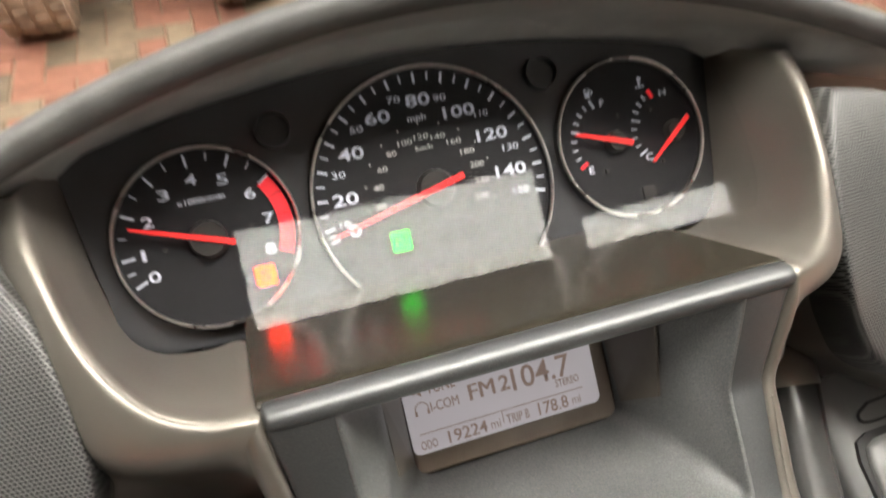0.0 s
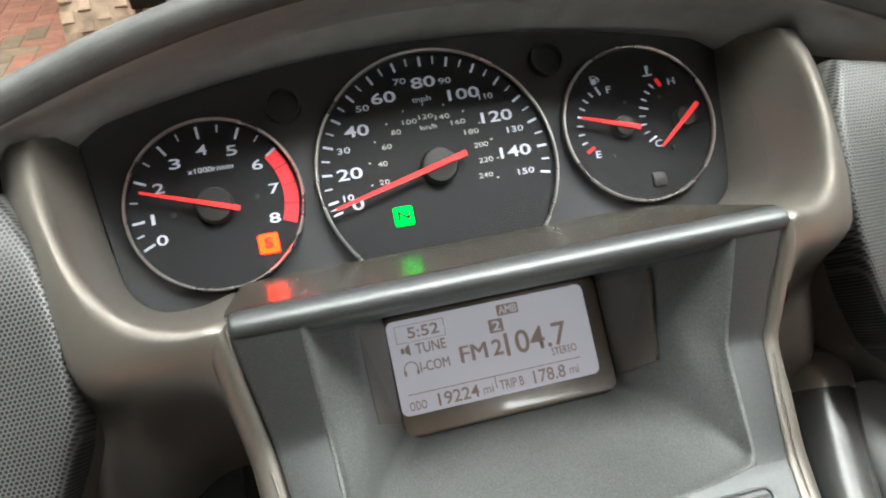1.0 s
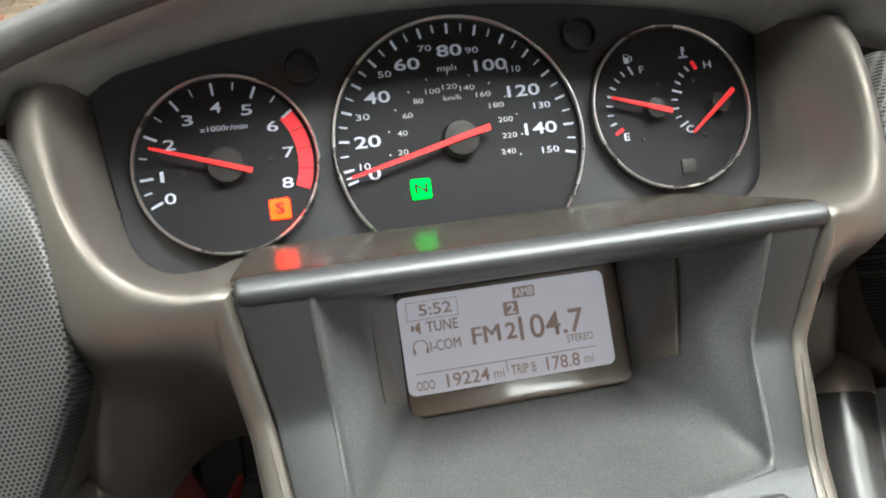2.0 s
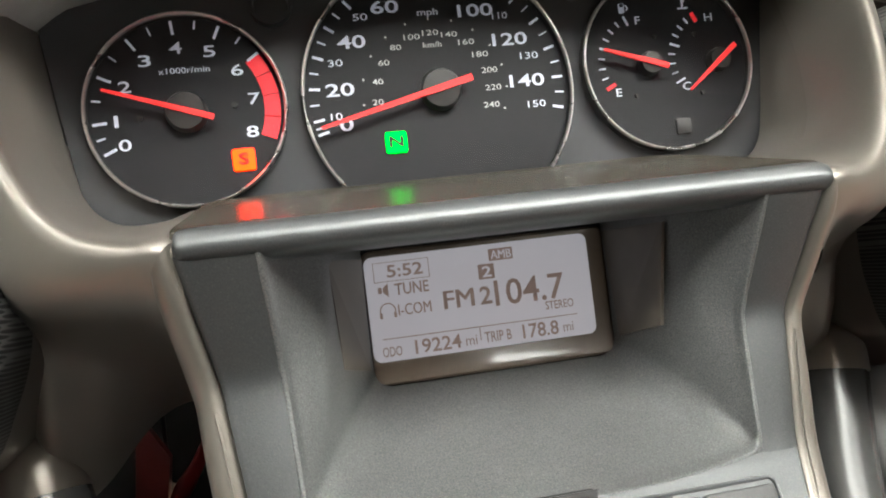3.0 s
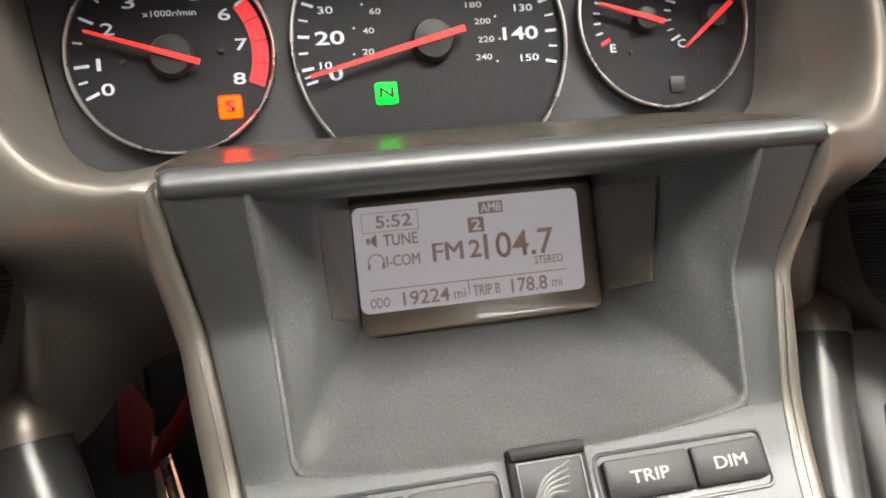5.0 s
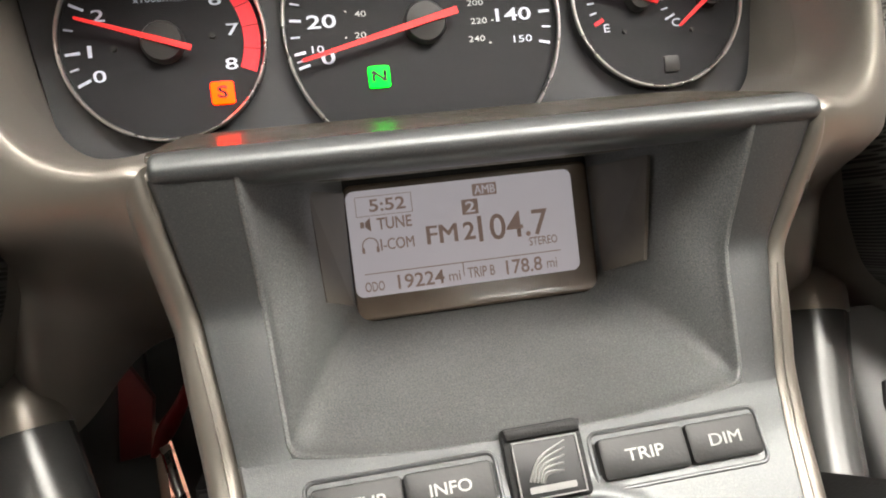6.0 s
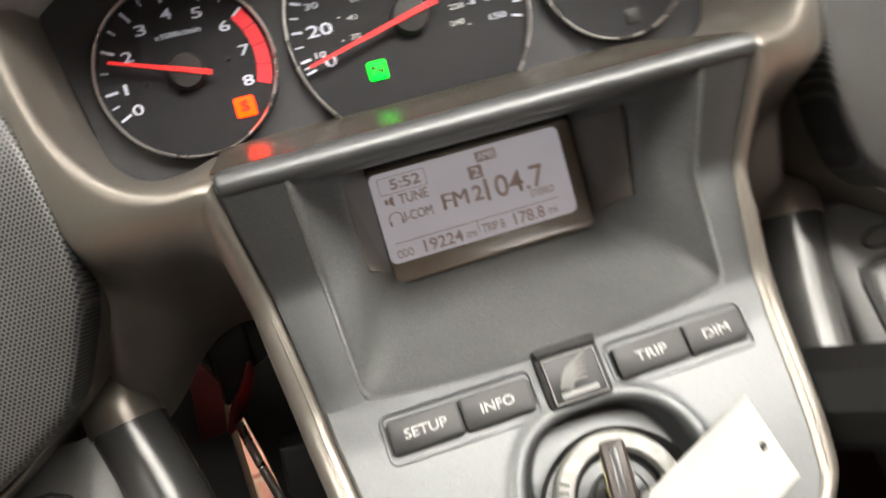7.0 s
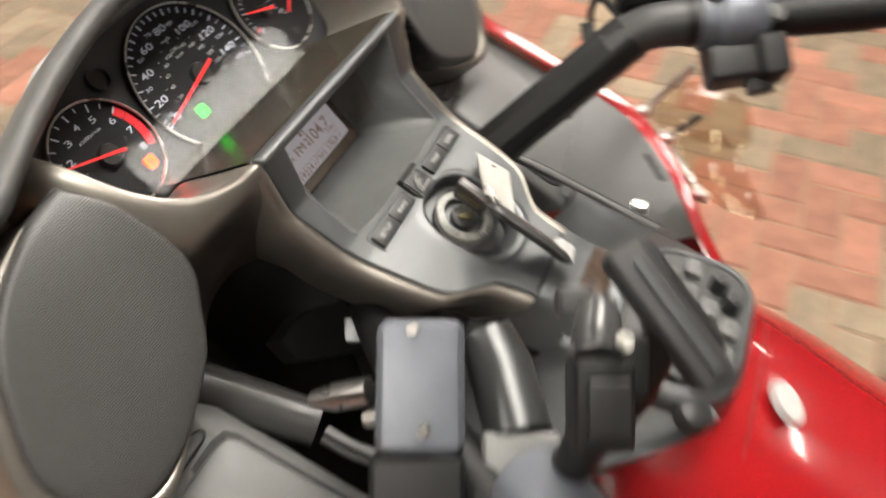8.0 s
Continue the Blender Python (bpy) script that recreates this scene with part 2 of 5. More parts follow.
def _cell(off):
    """Distance to the nearest hole of one of the two interleaved rows, in pitches."""
    u = _node("SUBTRACT", _node("FRACT", _node("ADD", _node("DIVIDE", _sep.outputs["X"], PITCH), 50 + off)), 0.5)
    v = _node("MULTIPLY", _node("SUBTRACT", _node("FRACT", _node("ADD", _node("DIVIDE", _sep.outputs["Z"], PITCH * 1.732), 50 + off)), 0.5), 1.732)
    return _node("SQRT", _node("ADD", _node("MULTIPLY", u, u), _node("MULTIPLY", v, v)))


_d = _node("MINIMUM", _cell(0.0), _cell(0.5))
_r = _n.nodes.new("ShaderNodeValToRGB")
_r.color_ramp.elements[0].position, _r.color_ramp.elements[0].color = 0.33, (0.002, 0.002, 0.002, 1)
_r.color_ramp.elements[1].position, _r.color_ramp.elements[1].color = 0.39, (0.115, 0.115, 0.112, 1)
_n.links.new(_d, _r.inputs["Fac"])
_n.links.new(_r.outputs["Color"], _b.inputs["Base Color"])


# ---- builders ----
def mesh_of(bm, smooth=True):
    bmesh.ops.recalc_face_normals(bm, faces=bm.faces)
    me = bpy.data.meshes.new("mesh")
    bm.to_mesh(me)
    bm.free()
    if smooth:
        for p in me.polygons:
            p.use_smooth = True
    return me


def part(name, bm, mat, parent, label="", smooth=True, auto=35):
    """One mesh object under a thing or a part."""
    me = mesh_of(bm, smooth) if isinstance(bm, bmesh.types.BMesh) else bm
    if smooth and auto:
        me.set_sharp_from_angle(angle=radians(auto))
    me.name = name
    if not me.materials:
        me.materials.append(mat)
    ob = new(name, me)
    ob.parent = parent
    return tagged(ob, label)


def smoothed(ob, levels=2, thick=0.0, offset=-1.0):
    if thick:
        s = ob.modifiers.new("thickness", "SOLIDIFY")
        s.thickness, s.offset = thick, offset
    if levels:
        d = ob.modifiers.new("smooth", "SUBSURF")
        d.levels = d.render_levels = levels
    return ob


def empty(name, parent=None, m=None):
    ob = new(name)
    ob.empty_display_size = 0.05
    if parent:
        ob.parent = parent
    if m:
        ob.matrix_basis = m
    return ob


def grid(rows, close=False, bm=None):
    """A sheet through rows of points."""
    bm = bm or bmesh.new()
    vs = [[bm.verts.new(p) for p in row] for row in rows]
    for a, b in zip(vs, vs[1:]):
        n = len(a)
        for i in range(n if close else n - 1):
            j = (i + 1) % n
            bm.faces.new((a[i], a[j], b[j], b[i]))
    return bm


def prism(outline, y0, y1, bevel=0.0, seg=2, bm=None):
    """An outline in x and z, drawn out from y0 (front) to y1 (back)."""
    own = bmesh.new()
    f = [own.verts.new((x, y0, z)) for x, z in outline]
    b = [own.verts.new((x, y1, z)) for x, z in outline]
    n = len(f)
    front = own.faces.new(f)
    own.faces.new(b[::-1])
    for i in range(n):
        own.faces.new((f[i], b[i], b[(i + 1) % n], f[(i + 1) % n]))
    bmesh.ops.recalc_face_normals(own, faces=own.faces)
    if bevel:
        bmesh.ops.bevel(own, geom=list(front.edges), offset=bevel, segments=seg, profile=0.6, affect="EDGES")
    return own


def moved(bm, m):
    bmesh.ops.transform(bm, matrix=m, verts=bm.verts)
    return bm


def rounded(w, h, r, cx=0.0, cz=0.0, n=5):
    pts = []
    for sx, sz, a0 in ((1, 1, 0), (-1, 1, 90), (-1, -1, 180), (1, -1, 270)):
        for i in range(n + 1):
            a = radians(a0 + 90 * i / n)
            pts.append((cx + sx * (w / 2 - r) + r * math.cos(a), cz + sz * (h / 2 - r) + r * math.sin(a)))
    return pts


def circle(cx, cz, r, n=64, a0=0.0, a1=360.0):
    full = abs(a1 - a0 - 360) < 1e-6
    return [(cx + r * math.cos(radians(a0 + (a1 - a0) * i / (n if full else n - 1))), cz + r * math.sin(radians(a0 + (a1 - a0) * i / (n if full else n - 1)))) for i in range(n)]


def tube(points, radii, n=20, caps=True, squash=1.0):
    """A round bar along points."""
    pts = [Vector(p) for p in points]
    radii = radii if isinstance(radii, (list, tuple)) else [radii] * len(pts)
    bm = bmesh.new()
    rings = []
    side = None
    for i, p in enumerate(pts):
        d = (pts[min(i + 1, len(pts) - 1)] - pts[max(i - 1, 0)]).normalized()
        if side is None:
            side = d.orthogonal().normalized()
        side = (side - d * side.dot(d)).normalized()
        up = d.cross(side)
        rings.append([bm.verts.new(p + radii[i] * (math.cos(2 * math.pi * k / n) * side + squash * math.sin(2 * math.pi * k / n) * up)) for k in range(n)])
    for a, b in zip(rings, rings[1:]):
        for k in range(n):
            bm.faces.new((a[k], a[(k + 1) % n], b[(k + 1) % n], b[k]))
    if caps:
        bm.faces.new(rings[0][::-1])
        bm.faces.new(rings[-1])
    return bm


def spline(points, steps=6):
    """A smooth line through points (Catmull-Rom)."""
    p = [Vector(q) for q in points]
    p = [2 * p[0] - p[1], *p, 2 * p[-1] - p[-2]]
    out = []
    for i in range(1, len(p) - 2):
        for k in range(steps):
            t = k / steps
            a, b, c, d = p[i - 1], p[i], p[i + 1], p[i + 2]
            out.append(0.5 * (2 * b + (c - a) * t + (2 * a - 5 * b + 4 * c - d) * t * t + (3 * b - a - 3 * c + d) * t ** 3))
    out.append(p[-2])
    return out


def box(center, size, bevel=0.0, seg=2, turn=None):
    bm = bmesh.new()
    bmesh.ops.create_cube(bm, size=1)
    bmesh.ops.scale(bm, vec=size, verts=bm.verts)
    if bevel:
        bmesh.ops.bevel(bm, geom=list(bm.edges), offset=bevel, segments=seg, profile=0.6, affect="EDGES")
    m = Matrix.Translation(center) @ (turn.to_4x4() if turn else Matrix())
    bmesh.ops.transform(bm, matrix=m, verts=bm.verts)
    return bm


def text_mesh(text, size, wide=1.0, bold=0.0, y=0.0, thick=0.0):
    """Lettering that faces -y, centred on the origin."""
    cu = bpy.data.curves.new("letters", "FONT")
    cu.body, cu.size, cu.offset, cu.extrude = text, size, 0.0 if "M" in text else bold, thick
    cu.align_x, cu.align_y = "CENTER", "CENTER"
    cu.resolution_u = 3
    ob = bpy.data.objects.new("letters", cu)
    scene.collection.objects.link(ob)
    dg = bpy.context.evaluated_depsgraph_get()
    me = bpy.data.meshes.new_from_object(ob.evaluated_get(dg))
    bpy.data.objects.remove(ob)
    bpy.data.curves.remove(cu)
    me.transform(pose(0, y, 0, 90, 0, 0) @ Matrix.Diagonal((wide, 1, 1, 1)))
    me.materials.clear()
    if "M" in text and bold:
        # strokes widened by laying shifted copies a hair apart
        bm = bmesh.new()
        for k, dx in enumerate((-1.0, 0.0, 1.0)):
            n = len(bm.verts)
            bm.from_mesh(me)
            bm.verts.ensure_lookup_table()
            bmesh.ops.translate(bm, vec=(0.9 * bold * dx, -0.00004 * k, 0), verts=bm.verts[n:])
        bm.to_mesh(me)
        bm.free()
    return me


def letters(name, text, x, y, z, size, mat, parent, wide=1.25, bold=0.0, turn=None):
    me = text_mesh(text, size, wide, bold)
    me.transform(Matrix.Translation((x, y, z)) @ (turn.to_4x4() if turn else Matrix()))
    return part(name, me, mat, parent, smooth=False)


def sized(name, text, x, y, z, w, h, mat, parent, bold=0.02):
    """Lettering scaled to a width and a height."""
    me = text_mesh(text, 1.0, 1.0, bold)
    co = np.empty(len(me.vertices) * 3)
    me.vertices.foreach_get("co", co)
    co = co.reshape(-1, 3)
    lo, hi = co.min(0), co.max(0)
    me.transform(Matrix.Translation((x, y, z)) @ Matrix.Diagonal((w / (hi[0] - lo[0]), 1, h / (hi[2] - lo[2]), 1)) @ Matrix.Translation((-(lo[0] + hi[0]) / 2, 0, -(lo[2] + hi[2]) / 2)))
    return part(name, me, mat, parent, smooth=False)


def lerp(table, v):
    """Straight-line reading of a table of (key, value), keys rising."""
    return float(np.interp(v, [k for k, _ in table], [w for _, w in table]))


def road(x, f, u):
    """A place of the bike frame from metres to the right, ahead and up, level with the ground."""
    s, c = math.sin(radians(TAU)), math.cos(radians(TAU))
    return Vector((x, c * f - s * u, s * f + c * u))


# ---- the hall: floor, walls, ceiling, lamps ----
def slab(name, lo, hi, mat, label, kind="structure"):
    bm = bmesh.new()
    bmesh.ops.create_cube(bm, size=1)
    c = [(a + b) / 2 for a, b in zip(lo, hi)]
    bmesh.ops.scale(bm, vec=[b - a for a, b in zip(lo, hi)], verts=bm.verts)
    bmesh.ops.translate(bm, vec=c, verts=bm.verts)
    ob = part(name, bm, mat, None, label, smooth=False)
    return tagged(ob, label, "", "", kind)


ROOM, TALL = 7.0, 3.3
floor = slab("floor", (-ROOM, -ROOM, -0.25), (ROOM, ROOM, -0.006), MORTAR, "sandy bed and joints under red and tan pavers")
slab("wall_north", (-ROOM, ROOM, -0.25), (ROOM, ROOM + 0.2, TALL), WALLPAINT, "plain grey hall wall")
# Unseen wall, set close and dark so the fascia cheeks mirror darkness.
slab("dark_reflected_wall", (-ROOM, -4.5, -0.25), (ROOM, -4.3, TALL), DARKWALL, "unseen dark wall added to darken reflections in the dashboard")
slab("wall_east", (ROOM, -ROOM, -0.25), (ROOM + 0.2, ROOM, TALL), WALLPAINT, "plain grey hall wall")
slab("wall_west", (-ROOM - 0.2, -ROOM, -0.25), (-ROOM, ROOM, TALL), WALLPAINT, "plain grey hall wall")
slab("ceiling", (-ROOM, -ROOM, TALL), (ROOM, ROOM, TALL + 0.2), CEILPAINT, "plain pale grey hall ceiling")


def ceiling_lamp(x, y, w, d):
    lamp = empty("ceiling_light", None, pose(x, y, TALL))
    bm = bmesh.new()
    for cx, cy, sx, sy in ((0, d / 2 + 0.02, w + 0.08, 0.04), (0, -d / 2 - 0.02, w + 0.08, 0.04), (w / 2 + 0.02, 0, 0.04, d), (-w / 2 - 0.02, 0, 0.04, d)):
        g = bmesh.ops.create_cube(bm, size=1)
        bmesh.ops.scale(bm, vec=(sx, sy, 0.06), verts=g["verts"])
        bmesh.ops.translate(bm, vec=(cx, cy, -0.03), verts=g["verts"])
    part("frame", bm, CEILPAINT, lamp, "", smooth=False)
    bm = bmesh.new()
    g = bmesh.ops.create_cube(bm, size=1)
    bmesh.ops.scale(bm, vec=(w, d, 0.03), verts=g["verts"])
    bmesh.ops.translate(bm, vec=(0, 0, -0.03), verts=g["verts"])
    part("diffuser", bm, LAMP, lamp, "glowing warm-white diffuser", smooth=False)
    return tagged(lamp, "out-of-view square glowing ceiling light panel in a white frame", "ceiling light", "ceiling lights")


for lx, ly in ((-1.75, -0.36), (0.40, -0.36), (1.60, -0.45), (4.2, -0.36)):
    ceiling_lamp(lx, ly, 1.06, 0.84)
for lx in (-2.2, -0.9, 0.40, 1.70, 3.4):
    ceiling_lamp(lx, 1.80, 0.6, 0.6)
# Out-of-view row, added to brighten the floor and the vehicles ahead.
for lx in (-2.4, -0.9, 0.40, 1.70, 3.4):
    ceiling_lamp(lx, 3.9, 0.62, 0.62)

# Added behind, out of view, so its reflection lights the bezel's lower edge.
ceiling_lamp(1.45, -3.85, 0.80, 0.40)
# Two small panels, also added out of view, for highlights on the tank.
for lx, ly in ((3.4, -3.9), (5.6, -3.9)):
    ceiling_lamp(lx, ly, 0.42, 0.42)

# ---- the motorcycle: dashboard ----
bike = tagged(empty("motorcycle", None, BIKE), "large red touring motorcycle with taupe and charcoal dashboard, parked on pavers", "motorcycle")

# Half width of the centre fascia and its front face, by height.
HALF = [(-0.284, 0.039), (-0.27, 0.041), (-0.255, 0.046), (-0.243, 0.062), (-0.235, 0.074), (-0.225, 0.083), (-0.21, 0.0875), (-0.19, 0.0915), (-0.16, 0.0965), (-0.13, 0.100), (-0.10, 0.104), (-0.075, 0.108), (-0.05, 0.112)]
FRONT = [(-0.52, -0.42), (-0.40, -0.288), (-0.35, -0.238), (-0.31, -0.203), (-0.28, -0.187), (-0.25, -0.168), (-0.20, -0.142), (-0.165, -0.123), (-0.146, -0.116), (-0.096, -0.1095), (-0.05, -0.134)]


def half(z):
    return lerp(HALF, z)


def front(z):
    return lerp(FRONT, z)


def both(name, build, mat, label="", levels=2, thick=0.0):
    """The same part on both sides."""
    for s in (-1, 1):
        bm = build()
        if s > 0:
            bmesh.ops.scale(bm, vec=(-1, 1, 1), verts=bm.verts)
            bmesh.ops.reverse_faces(bm, faces=bm.faces)
        smoothed(part(name, bm, mat, bike, label, auto=0), levels, thick)


# cluster plate
def arch(x):
    return 0.101 - 0.75 * x * x


plate = [(x, arch(x)) for x in np.linspace(0.196, -0.188, 40)] + [(-0.182, 0.03), (-0.176, -0.01), (-0.170, -0.022), (-0.155, -0.03), (-0.10, -0.032), (0.10, -0.032), (0.165, -0.03), (0.182, -0.02), (0.19, 0.01)]
part("cluster_plate", prism(plate, 0.003, 0.02), PLATE, bike, "charcoal plate behind the dials")


def annulus(cx, cz, r0, r1, y0, y1, a0, a1, n=60):
    o = circle(cx, cz, r1, n, a0, a1)
    i = circle(cx, cz, r0, n, a0, a1)
    full = abs(a1 - a0 - 360) < 1e-6
    bm = bmesh.new()
    rows = [[bm.verts.new((x, y, z)) for x, z in ring] for ring, y in ((o, y1), (o, y0), (i, y0), (i, y1))]
    for a, b in zip(rows, rows[1:]):
        for k in range(n if full else n - 1):
            j = (k + 1) % n
            bm.faces.new((a[k], a[j], b[j], b[k]))
    return bm


def bar(cx, cz, r0, r1, ang, w, y0=-0.0008, y1=0.0005):
    """A tick mark on a dial, from radius r0 to r1."""
    a = radians(ang)
    bm = bmesh.new()
    bmesh.ops.create_cube(bm, size=1)
    bmesh.ops.scale(bm, vec=(r1 - r0, y1 - y0, w), verts=bm.verts)
    m = Matrix.Translation((cx, (y0 + y1) / 2, cz)) @ Matrix.Rotation(-a, 4, "Y") @ Matrix.Translation(((r0 + r1) / 2, 0, 0))
    return moved(bm, m)


def torus_arc(cx, cz, r, thick, y, a0=0.0, a1=360.0, n=96):
    pts = [(x, y, z) for x, z in circle(cx, cz, r, n, a0, a1)]
    full = abs(a1 - a0 - 360) < 1e-6
    bm = bmesh.new()
    rings = []
    for x, yy, z in pts:
        d = Vector((x - cx, 0, z - cz)).normalized()
        rings.append([bm.verts.new(Vector((x, yy, z)) + thick * (math.cos(t) * d + math.sin(t) * Vector((0, 1.6, 0)))) for t in (2 * math.pi * k / 10 for k in range(10))])
    for i in range(n if full else n - 1):
        a, b = rings[i], rings[(i + 1) % n]
        for k in range(10):
            bm.faces.new((a[k], a[(k + 1) % 10], b[(k + 1) % 10], b[k]))
    return bm


def needle(parent, px, pz, ang, tip, tail, w, mat=None):
    """A tapered pointer with a counterweight end, above the dial."""
    a = radians(ang)
    u, v = Vector((math.cos(a), 0, math.sin(a))), Vector((-math.sin(a), 0, math.cos(a)))
    c = Vector((px, 0, pz))
    bm = bmesh.new()
    outline = ((tip, 0.35), (tip - 0.001, 0.45), (0, 0.95), (-tail, 1.0))
    top = [c + u * r + v * (w / 2 * k) + Vector((0, -0.0075, 0)) for r, k in outline]
    top += [c + u * r - v * (w / 2 * k) + Vector((0, -0.0075, 0)) for r, k in outline[::-1]]
    f = [bm.verts.new(p) for p in top]
    b = [bm.verts.new(p + Vector((0, 0.0015, 0))) for p in top]
    bm.faces.new(f)
    bm.faces.new(b[::-1])
    for i in range(len(f)):
        bm.faces.new((f[i], b[i], b[(i + 1) % len(f)], f[(i + 1) % len(f)]))
    part("needle", bm, mat or NEEDLE, parent, "bright red needle", smooth=False)


def hub(parent, px, pz, r):
    bm = bmesh.new()
    rows = [[(px + q * r * math.cos(t), y, pz + q * r * math.sin(t)) for t in (2 * math.pi * k / 32 for k in range(32))] for q, y in ((1.0, 0.001), (1.0, -0.004), (0.9, -0.0062), (0.0, -0.0066))]
    part("hub", grid(rows, True), HUB, parent)


def dial(name, cx, cz, r, label, a0=0.0, a1=360.0):
    g = tagged(empty(name, bike), label)
    part("dial", prism(circle(cx, cz, r - 0.0012, 72, a0, a1), 0.0, 0.008), FACE, g)
    part("bezel_ring", torus_arc(cx, cz, r - 0.0009, 0.0009, -0.0036, a0, a1), CHROME, g, "thin chrome ring")
    part("ring_wall", annulus(cx, cz, r - 0.0016, r - 0.0004, -0.0030, 0.004, a0, a1), HUB, g)
    return g


# tachometer
tx, tz = -0.1231, 0.0246
tach = dial("tachometer", tx, tz, 0.0474, "round black rev counter with white numerals and red band")


def tach_angle(n):
    return 204.6 - 20.1 * n if n < 1 else (184.5 - 30.5 * (n - 1) if n < 2 else 154.0 - 29.6 * (n - 2))


for k in range(17):
    n = k / 2
    major = k % 2 == 0
    if n > 6:
        continue
    part("tick", bar(tx, tz, 0.0375 if major else 0.0400, 0.0440, tach_angle(n), 0.0012 if major else 0.0007), WHITE, tach, smooth=False)
for n in range(9):
    a = radians(tach_angle(n))
    rr = 0.0332 if n < 2 else (0.0308 if n < 7 else 0.0318)
    sized("numeral", str(n), tx + rr * math.cos(a), -0.0006, tz + rr * math.sin(a) - (0.0004 if n == 0 else 0), 0.0019 if n == 1 else 0.0058, 0.0056, WHITE, tach, 0.0 if n == 1 else 0.008)
for a0, a1 in ((35.5, 22.0), (21.5, 7.0), (6.5, -8.5), (-9.0, -23.5)):
    part("red_band", annulus(tx, tz, 0.0362, 0.0438, -0.0006, 0.0005, a1, a0, 14), REDPRINT, tach, smooth=False)
letters("unit_print", "x1000r/min", tx + 0.0005, -0.0006, tz + 0.0195, 0.0040, WHITE, tach, 1.3, 0.00004)
needle(tach, tx - 0.0004, tz - 0.0010, 161.0, 0.0385, 0.0135, 0.0027)
hub(tach, tx - 0.0004, tz - 0.0010, 0.0098)
for dx, dz in ((-0.0225, -0.002), (0.022, 0.001)):
    part("stop_pin", moved(prism(circle(0, 0, 0.0014, 12), -0.0015, 0.001), Matrix.Translation((tx + dx, 0, tz + dz))), HUB, tach)

# speedometer
sx, sz = 0.0005, 0.0243
speedo = dial("speedometer", 0.0007, 0.0238, 0.0697, "large round black speedometer with white numerals", -40.0, 220.0)


def speed_angle(v):
    return 195.5 - 0.55 * v if v < 10 else 175.0 - 1.44 * (v - 20)


for k in range(31):
    v = 5 * k
    major = k % 2 == 0
    part("tick", bar(sx, sz, 0.0600 if major else 0.0612, 0.0656, speed_angle(v), 0.0012 if major else 0.0007), WHITE, speedo, smooth=False)
for v in range(0, 160, 10):
    a = radians(speed_angle(v) - (1.5 if v == 0 else 0))
    big = v % 20 == 0
    rr = (0.0503 if v < 90 else 0.0464) if big else (0.0540 if v < 80 else 0.0512)
    w = sum((0.0038 if ch == "1" else 0.0068) for ch in str(v)) + 0.0006 * (len(str(v)) - 1)
    sized("numeral", str(v), sx + rr * math.cos(a), -0.0006, sz + rr * math.sin(a) + (-0.001 if v == 0 else 0), w if big else w * 0.52, 0.0066 if big else 0.0035, WHITE, speedo, 0.014 if big else 0.004)
for v in range(20, 260, 20):
    a = radians(186.0 - 0.934 * (v - 20))
    rr = 0.0325 - 0.00002 * v
    sized("kmh_numeral", str(v), sx + rr * math.cos(a), -0.0006, sz + rr * math.sin(a), 0.0028 * len(str(v)), 0.0029, PALE, speedo, 0.004)
    part("kmh_dot", bar(sx, sz, 0.0392 - 0.00002 * v, 0.0402 - 0.00002 * v, 186.0 - 0.934 * (v - 20), 0.0006), PALE, speedo, smooth=False)
letters("unit_print", "mph", sx - 0.0015, -0.0006, sz + 0.0405, 0.0047, WHITE, speedo, 1.35, 0.00005)
letters("unit_print", "km/h", sx - 0.001, -0.0006, sz + 0.0237, 0.0040, PALE, speedo, 1.25, 0.00002)
needle(speedo, sx + 0.0002, sz + 0.0002, 194.0, 0.0635, 0.0165, 0.0033)
hub(speedo, sx + 0.0002, sz + 0.0002, 0.0105)

# fuel and temperature
fx, fz = 0.1251, 0.0296
fuel = dial("fuel_and_temperature_gauge", fx, fz, 0.0480, "round black gauge with fuel and temperature scales")
for px, first, last in ((0.1150, 207.0, 113.5), (0.1550, 206.0, 115.5)):
    for k in range(9):
        a = first + (last - first) * k / 8
        end = k in (0, 4, 8)
        mat = REDPRINT if (px < 0.13 and k == 0) or (px > 0.13 and k == 8) else WHITE
        part("tick", bar(px, 0.0302, 0.0225 if end else 0.0245, 0.0280, a, 0.0019 if mat == REDPRINT else (0.0010 if end else 0.0007)), mat, fuel, smooth=False)
for sign, x, z in (("F", 0.1115, 0.0530), ("E", 0.0962, 0.0152), ("H", 0.1525, 0.0522), ("C", 0.1354, 0.0157)):
    letters("numeral", sign, x, -0.0006, z, 0.0060, WHITE, fuel, 1.3, 0.00004)
pump = prism(rounded(0.0030, 0.0052, 0.0005, 0.1035, 0.0603), -0.0006, 0.0005)
part("pump_symbol", pump, WHITE, fuel, smooth=False)
part("pump_window", prism(rounded(0.0020, 0.0016, 0.0003, 0.1035, 0.0617), -0.0009, 0.0), FACE, fuel, smooth=False)
part("pump_hose", torus_arc(0.1056, 0.0603, 0.0013, 0.0003, -0.0003, -90, 110, 12), WHITE, fuel)
part("thermometer_symbol", prism(rounded(0.0009, 0.0052, 0.0004, 0.1385, 0.0616), -0.0006, 0.0005), WHITE, fuel, smooth=False)
for k in range(2):
    part("thermometer_mark", prism(rounded(0.0014, 0.0006, 0.0002, 0.1394, 0.0622 + 0.0013 * k), -0.0006, 0.0005), WHITE, fuel, smooth=False)
